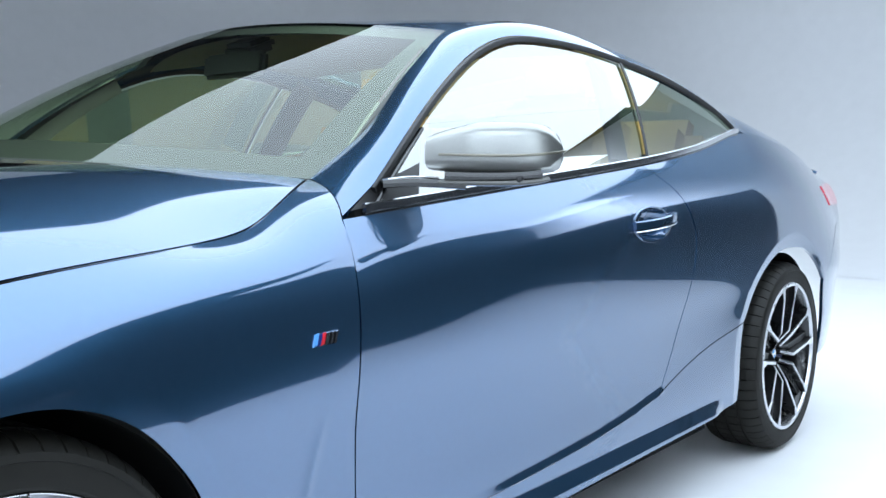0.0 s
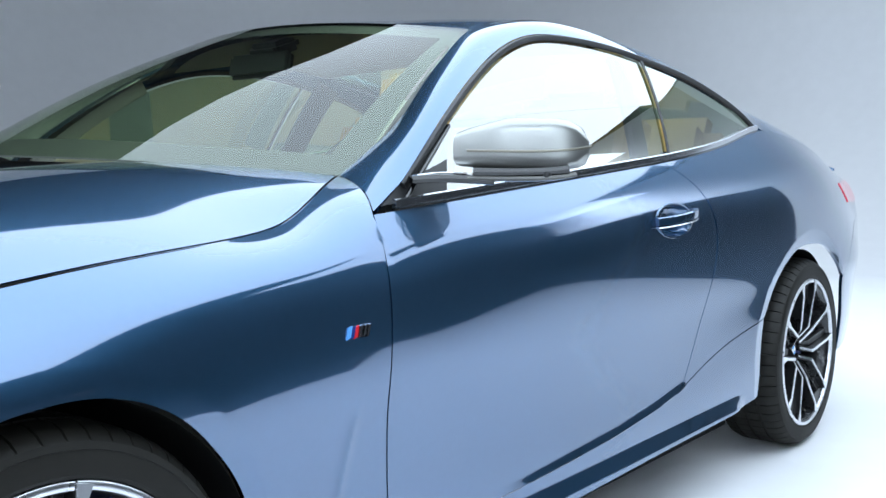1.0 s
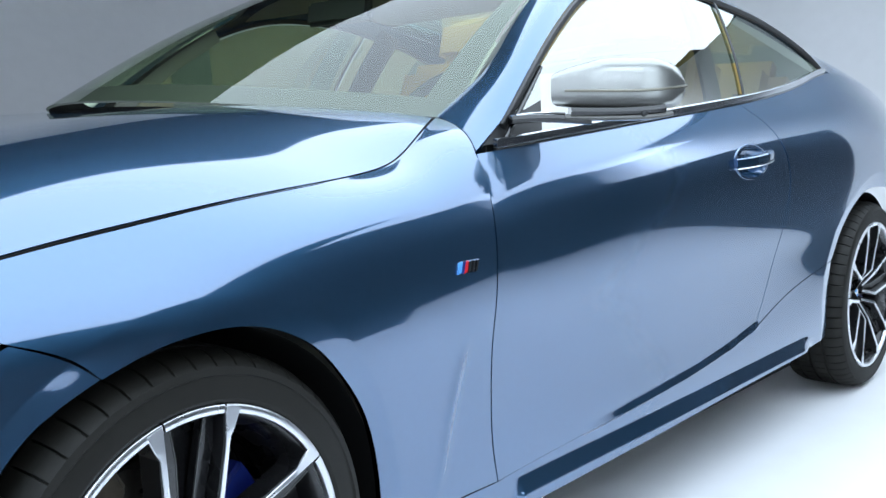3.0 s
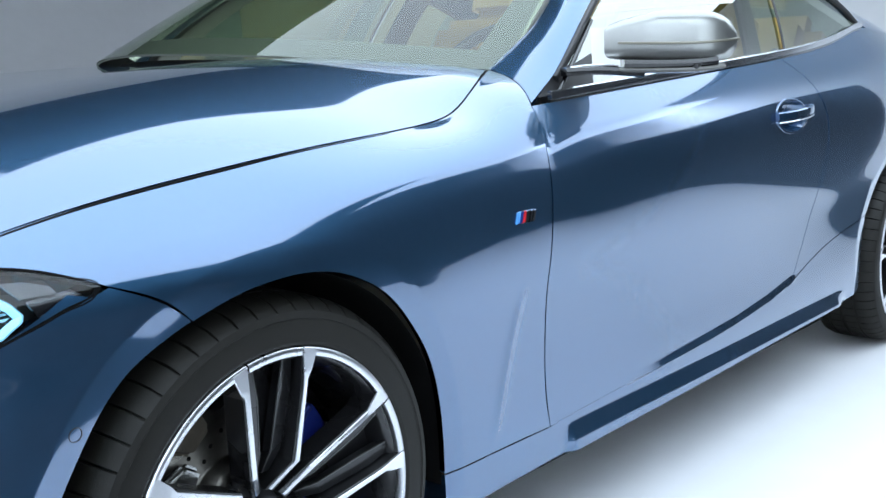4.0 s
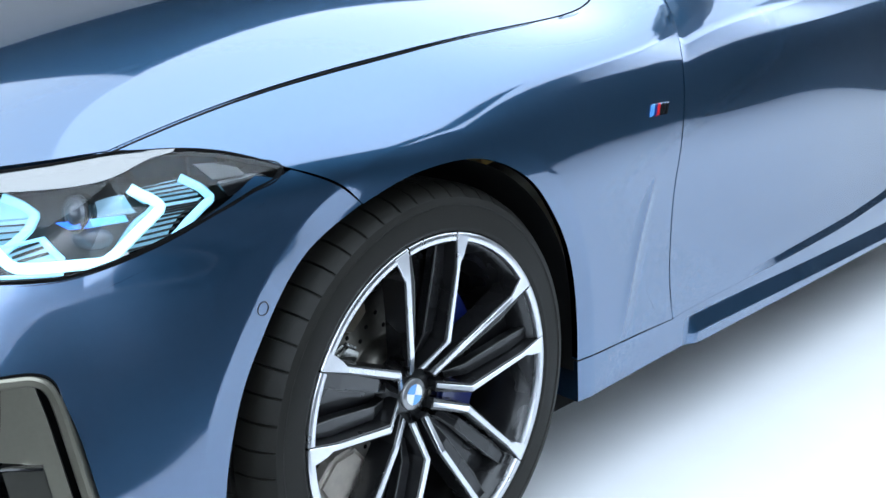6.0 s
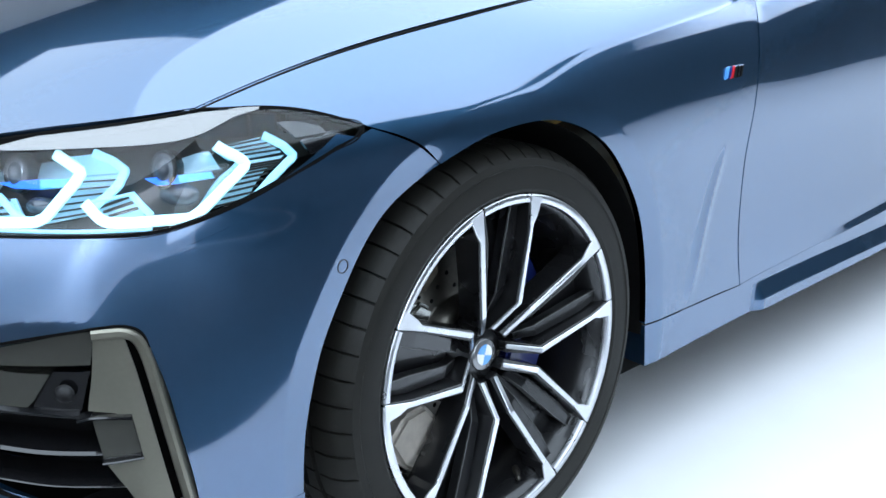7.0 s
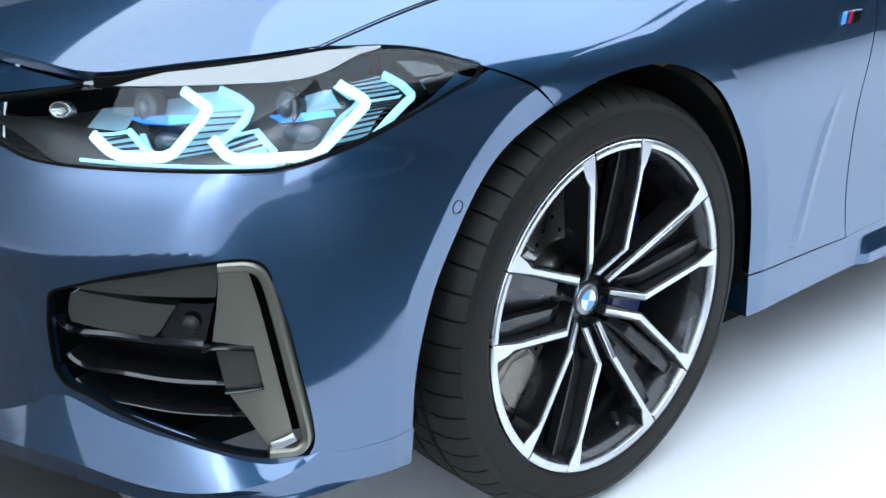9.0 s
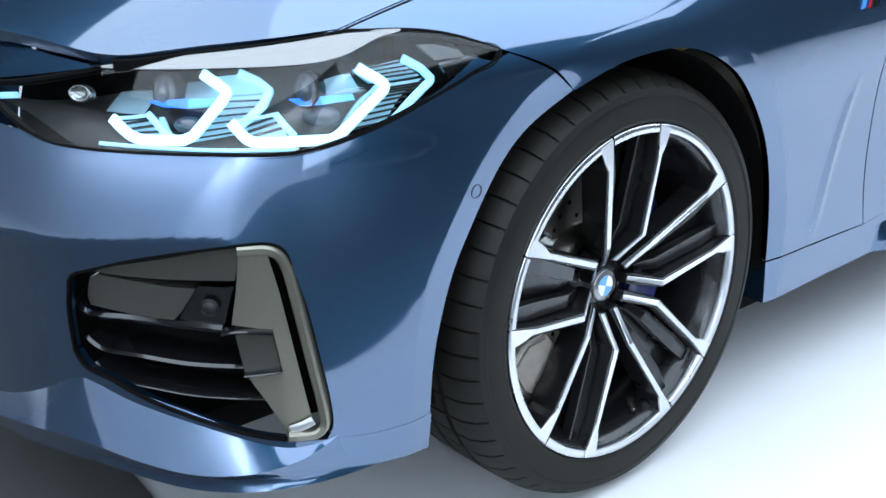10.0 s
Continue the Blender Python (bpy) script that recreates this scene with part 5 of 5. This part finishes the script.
    ext = bmesh.ops.extrude_face_region(bm, geom=[face])
    bmesh.ops.translate(bm, vec=(0, 0.07, 0), verts=[v for v in ext["geom"] if isinstance(v, bmesh.types.BMVert)])
    bmesh.ops.bevel(bm, geom=bm.edges[:], offset=0.006, segments=2, affect="EDGES")
    bm_part("brake_caliper", bm, CALIPER, root, "blue painted brake caliper")
    for name, outline, y0, thick, mat in (("brake_shield", [(0.205, -140), (0.212, -128), (0.210, -114), (0.165, -108), (0.125, -112), (0.120, -132), (0.165, -142)], 0.060, 0.03, CAST),
                                          ("steering_knuckle", [(0.215, -44), (0.220, -34), (0.200, -22), (0.150, -20), (0.140, -38), (0.18, -46)], 0.085, 0.03, KNUCKLE),
                                          ("disc_bell", [(0.165, -72), (0.172, -60), (0.150, -44), (0.118, -40), (0.108, -58), (0.125, -74)], 0.078, 0.02, POLISHED)):
        bm = bmesh.new()
        face_in = bm.faces.new([bm.verts.new((r_ * math.sin(radians(t_)), y0, r_ * math.cos(radians(t_)))) for r_, t_ in outline])
        ext = bmesh.ops.extrude_face_region(bm, geom=[face_in])
        bmesh.ops.translate(bm, vec=(0, thick, 0), verts=[v for v in ext["geom"] if isinstance(v, bmesh.types.BMVert)])
        bmesh.ops.bevel(bm, geom=bm.edges[:], offset=0.007, segments=3, affect="EDGES")
        bm_part(name, bm, mat, root, "pale cast metal brake part")
    p, f = lathe([(0.05, 0.14), (0.222, 0.16), (0.224, 0.20)], 48)
    mesh_part("backing_plate", p, [q[::-1] for q in f], CHASSIS, root)
    return root


for s in (1, -1):
    wheel(0.0, -0.885 + 0.0, 2.0, s)
    wheel(2.851, -0.90, 0.0, s)


def wheel_well(x, arch_w, flip):
    """The dark liner over a wheel."""
    a = np.linspace(radians(-100), radians(100), 40)
    rows = []
    for y in (-(arch_w - 0.028), -0.60):
        rows.append(np.stack([x + 0.365 * np.sin(a), np.full(40, y), 0.331 + 0.365 * np.cos(a)], 1))
    rows.append(np.stack([x + 0.02 * np.sin(a), np.full(40, -0.58), 0.331 + 0.02 * np.cos(a)], 1))
    p = np.concatenate(rows) * (1, flip, 1)
    faces = [(r * 40 + i, r * 40 + i + 1, (r + 1) * 40 + i + 1, (r + 1) * 40 + i) for r in range(2) for i in range(39)]
    mesh_part("wheel_arch_liner", p, faces, CHASSIS, car, "black wheel arch liner")


for s in (1, -1):
    wheel_well(0.0, 0.895, s)
    wheel_well(2.80, 0.905, s)
bm = bmesh.new()
bmesh.ops.create_cube(bm, size=1)
bmesh.ops.scale(bm, vec=(2.05, 1.54, 0.12), verts=bm.verts)
bmesh.ops.translate(bm, vec=(1.42, 0, 0.197), verts=bm.verts)
bm_part("underbody", bm, CHASSIS, car, "black underbody tray", flat=True)
for x, long, wide in ((-0.05, 1.2, 1.2), (2.95, 1.1, 1.2)):
    bm = bmesh.new()
    bmesh.ops.create_cube(bm, size=1)
    bmesh.ops.scale(bm, vec=(long, wide, 0.04), verts=bm.verts)
    bmesh.ops.translate(bm, vec=(x, 0, 0.20), verts=bm.verts)
    bm_part("underbody", bm, CHASSIS, car, "black underbody tray", flat=True)

# ---- mirrors, handles, badge ----
def mirror(flip):
    rows = []
    for k in range(17):
        q = k / 16
        y = -0.865 - 0.205 * q
        front_x, back_x = np.interp(q, [0, 0.45, 0.8, 1], [0.853, 0.905, 0.968, 1.022]), np.interp(q, [0, 0.45, 1], [0.965, 1.02, 1.062])
        top, low = np.interp(q, [0, 0.15, 0.45, 0.8, 1], [1.050, 1.066, 1.083, 1.080, 1.060]), np.interp(q, [0, 0.15, 0.45, 0.8, 1], [0.992, 0.987, 0.984, 0.985, 0.992])
        small = 1 - 0.92 * max(0, 1 - q / 0.05) ** 2 - 0.92 * max(0, (q - 0.86) / 0.14) ** 3
        cx, cz, hx, hz = (front_x + back_x) / 2, (top + low) / 2, (back_x - front_x) / 2, (top - low) / 2
        ring = []
        for a in np.linspace(0, 2 * math.pi, 40, endpoint=False):
            c, s = math.cos(a), math.sin(a)
            e = 0.46
            ring.append((cx + hx * small * math.copysign(abs(c) ** e, c), y, cz + hz * (0.25 + 0.75 * small) * math.copysign(abs(s) ** e, s) - 0.010 * (c > 0) * c))
        rows.append(ring)
    bm = bmesh.new()
    vs = [[bm.verts.new((x, y * flip, z)) for x, y, z in r] for r in rows]
    for a, b in zip(vs, vs[1:]):
        for i in range(40):
            bm.faces.new((a[i], a[(i + 1) % 40], b[(i + 1) % 40], b[i]))
    bm.faces.new(vs[0])
    bm.faces.new(vs[-1][::-1])
    cap = bm_part("door_mirror", bm, MIRRORCAP, car, "silver-grey door mirror housing with indicator strip", crease=50)
    f = np.array((1, flip, 1))
    tube([tuple(np.array(q) * f) for q in ((0.868, -0.905, 1.020), (0.903, -0.97, 1.018), (0.958, -1.03, 1.018), (1.012, -1.066, 1.022), (1.050, -1.070, 1.026))], 0.005, 0.005, SILVER, "indicator", cap, "slim indicator strip", up=(0, 0, 1))
    tube([tuple(np.array(q) * f) for q in ((0.885, -0.905, 0.980), (0.935, -0.965, 0.978), (0.985, -1.02, 0.980), (1.005, -1.04, 0.983))], 0.062, 0.020, BLACK, "lower_band", cap, "gloss black band under the housing", up=(0, 0, 1))
    tube([tuple(np.array(q) * f) for q in ((0.880, -0.895, 0.968), (0.935, -0.965, 0.966), (0.990, -1.025, 0.968), (1.015, -1.045, 0.973))], 0.066, 0.012, SENSOR, "mirror_base", cap, "grey foot of the mirror housing", up=(0, 0, 1))
    p, fc = lathe([(0.0, -0.002), (0.006, -0.0015), (0.0075, 0.001), (0.0075, 0.006)], 18)
    m = look(Vector((0.955, -1.032 * flip, 0.971)), Vector((1.2, -0.4 * flip, 0.97))) @ pose(0, 0, 0, 90, 0, 0)
    mesh_part("view_camera", [m @ Vector(q * (1, -1, 1)) for q in p], fc, SATIN, cap, "small round camera lens")
    tube([tuple(np.array(q) * f) for q in ((0.795, -0.826, 0.966), (0.845, -0.87, 0.968), (0.91, -0.935, 0.962))], 0.05, 0.018, BLACK, "mirror_arm", cap, "black mirror arm")
    tube([tuple(np.array(q) * f) for q in ((0.80, -0.832, 0.974), (0.835, -0.855, 0.978), (0.875, -0.90, 0.976))], 0.030, 0.004, CHROME, "arm_trim", cap, "bright trim on the mirror arm")
    p = np.array([(0.72, -0.818, 0.918), (0.90, -0.830, 0.938), (0.985, -0.765, 1.072)])
    bm = bmesh.new()
    a = [bm.verts.new(tuple(q * f)) for q in p]
    b = [bm.verts.new(tuple((q + (0, 0.03, 0)) * f)) for q in p]
    bm.faces.new(a)
    bm.faces.new(b[::-1])
    for i in range(3):
        bm.faces.new((a[i], a[(i + 1) % 3], b[(i + 1) % 3], b[i]))
    bm_part("mirror_triangle", bm, SATIN, car, "black mirror triangle", flat=True)
    tube([tuple(np.array(q) * f) for q in ((0.775, -0.828, 0.926), (0.87, -0.806, 1.0), (0.985, -0.768, 1.075))], 0.010, 0.008, BLACK, "pillar_trim", car, "black pillar trim")


def handle(door, flip):
    """A flap handle in a round cupped recess."""
    cx, cz = 1.768, 0.845
    w = lambda x, z: float(side(x, z))
    f = np.array((1, flip, 1))
    rows = []
    for r, d in ((1.10, -0.0015), (1.06, 0.0015), (0.97, 0.001), (0.90, -0.010), (0.65, -0.026), (0.0, -0.03)):
        rows.append([np.array((cx + 0.098 * r * math.cos(a), -w(cx + 0.098 * r * math.cos(a), cz + 0.044 * r * math.sin(a)) - d, cz + 0.044 * r * math.sin(a))) * f for a in np.linspace(0, 2 * math.pi, 40, endpoint=False)])
    bm = bmesh.new()
    vs = [[bm.verts.new(tuple(q)) for q in r] for r in rows[:-1]]
    for a, b in zip(vs, vs[1:]):
        for i in range(40):
            bm.faces.new((a[i], a[(i + 1) % 40], b[(i + 1) % 40], b[i]))
    bm.faces.new(vs[-1])
    bm_part("handle_cup", bm, PAINT, door, crease=60)
    pts = [tuple(np.array((x, -w(x, z) - o, z)) * f) for x, z, o in ((1.662, 0.845, 0.004), (1.70, 0.848, 0.018), (1.77, 0.853, 0.026), (1.84, 0.859, 0.022), (1.885, 0.862, 0.006))]
    tube(pts, 0.018, 0.024, PAINT, "door_handle", door, "body-coloured flap handle", up=(0, 0, 1))
    tube([tuple(np.array(q) + np.array((0, -0.002 * flip, -0.015))) for q in pts], 0.016, 0.004, CHROME, "handle_trim", door, "bright handle edge", up=(0, 0, 1))


for s, d in zip((1, -1), doors):
    mirror(s)
    handle(d, s)

# small slanted badge on each wing: colour stripes and a dark block as plain shapes
for flip in (1, -1):
    plate = None
    for k, (a, b, mat) in enumerate(((0.0, 0.009, SKY), (0.009, 0.017, NAVY), (0.017, 0.025, CRIMSON), (0.026, 0.0345, CHROME), (0.0352, 0.0382, BLACK), (0.0389, 0.0440, CHROME), (0.0446, 0.0470, BLACK), (0.0476, 0.053, CHROME))):
        bm = bmesh.new()
        q = [(0.545 + a, 0.700), (0.545 + b, 0.7025), (0.545 + b + 0.006, 0.7205 + 0.001), (0.545 + a + 0.006, 0.7195)]
        lo = [bm.verts.new((x, -(float(wing(x, z)) - 0.001) * flip, z)) for x, z in q]
        hi = [bm.verts.new((x, -(float(wing(x, z)) + 0.0035 + 0.0003 * k) * flip, z)) for x, z in q]
        bm.faces.new(hi)
        for i in range(4):
            bm.faces.new((lo[i], lo[(i + 1) % 4], hi[(i + 1) % 4], hi[i]))
        ob = bm_part("wing_badge" if k == 0 else "badge_stripe", bm, mat, car if k == 0 else plate, "small striped chrome badge" if k == 0 else "", flat=True)
        plate = plate or ob

# ---- cabin ----
def cushion(name, centre, size, tilt, mat, parent, label="", round_=0.35):
    bm = bmesh.new()
    bmesh.ops.create_cube(bm, size=1)
    bmesh.ops.scale(bm, vec=size, verts=bm.verts)
    bmesh.ops.bevel(bm, geom=bm.edges[:], offset=min(size) * round_, segments=4, affect="EDGES")
    bmesh.ops.transform(bm, matrix=pose(*centre, 0, tilt, 0), verts=bm.verts)
    return bm_part(name, bm, mat, parent, label, crease=50)


for y in (-0.37, 0.37):
    back = cushion("seat_back", (2.05, y, 0.87), (0.17, 0.54, 0.64), 18, LEATHER, car, "tan leather front seat back")
    cushion("headrest", (2.19, y, 1.26), (0.10, 0.27, 0.17), 14, LEATHER, back, "tan leather headrest")
    cushion("seat_cushion", (1.48, y, 0.50), (0.52, 0.50, 0.16), -8, LEATHER, back)
bench = cushion("rear_bench", (2.60, 0, 0.90), (0.18, 1.30, 0.54), 24, LEATHER, car, "tan leather rear seat bench")
for y in (-0.36, 0.36):
    cushion("rear_headrest", (2.76, y, 1.09), (0.10, 0.26, 0.13), 18, LEATHER, bench)
cushion("rear_cushion", (2.30, 0, 0.55), (0.50, 1.16, 0.18), -6, LEATHER, bench)
cushion("dashboard", (0.86, 0, 0.85), (0.50, 1.36, 0.20), -4, DASH, car, "dark grey dashboard")
cushion("binnacle", (0.98, -0.37, 0.955), (0.22, 0.36, 0.08), -10, DASH, car, "instrument hood")
cushion("cabin_floor", (1.7, 0, 0.30), (2.4, 1.44, 0.10), 0, DASH, car)
cushion("parcel_shelf", (3.05, 0, 0.99), (0.5, 1.2, 0.05), 0, DASH, car)
for s in (1, -1):
    cushion("door_lining", (1.35, -0.775 * s, 0.66), (1.25, 0.06, 0.56), 0, DASH, car, "dark door lining")
    cushion("side_lining", (2.45, -0.745 * s, 0.72), (0.9, 0.06, 0.62), 0, DASH, car)
    tube([(1.90, -0.735 * s, 1.0), (1.96, -0.66 * s, 1.18), (2.0, -0.60 * s, 1.29)], 0.10, 0.03, DASH, "centre_pillar", car, "dark inner pillar", up=(0, -1, 0))
    tube([tuple(np.array(q) * (1, s, 1)) for q in ((0.85, -0.668, 0.985), (1.02, -0.645, 1.13), (1.20, -0.605, 1.248))], 0.05, 0.015, CLOTH, "pillar_lining", car, "grey pillar lining", up=(0, -1, 0))
p = np.array([(a[0] + 0.02, a[1], a[2] - 0.025) for row in (header, roof_mid, rear) for a in row])
m = len(header)
mesh_part("headliner", p, [(r * m + i, r * m + i + 1, (r + 1) * m + i + 1, (r + 1) * m + i) for r in range(2) for i in range(m - 1)], CLOTH, car, "grey cloth headliner")
ring_p = [(1.13 + 0.10 * math.cos(a), -0.37 + 0.185 * math.sin(a), 0.93 + 0.155 * math.cos(a)) for a in np.linspace(0, 2 * math.pi, 41)]
rim_ob = tube(ring_p, 0.03, 0.03, DASH, "steering_wheel", car, "dark steering wheel", up=(0.8, 0, 0.6))
cushion("steering_hub", (1.14, -0.37, 0.925), (0.05, 0.20, 0.10), 33, DASH, rim_ob)
cushion("inner_mirror", (1.15, 0.0, 1.265), (0.03, 0.24, 0.065), 8, SATIN, car, "frameless inner mirror")
cushion("sensor_pod", (1.20, 0.0, 1.318), (0.10, 0.12, 0.04), -20, SATIN, car)
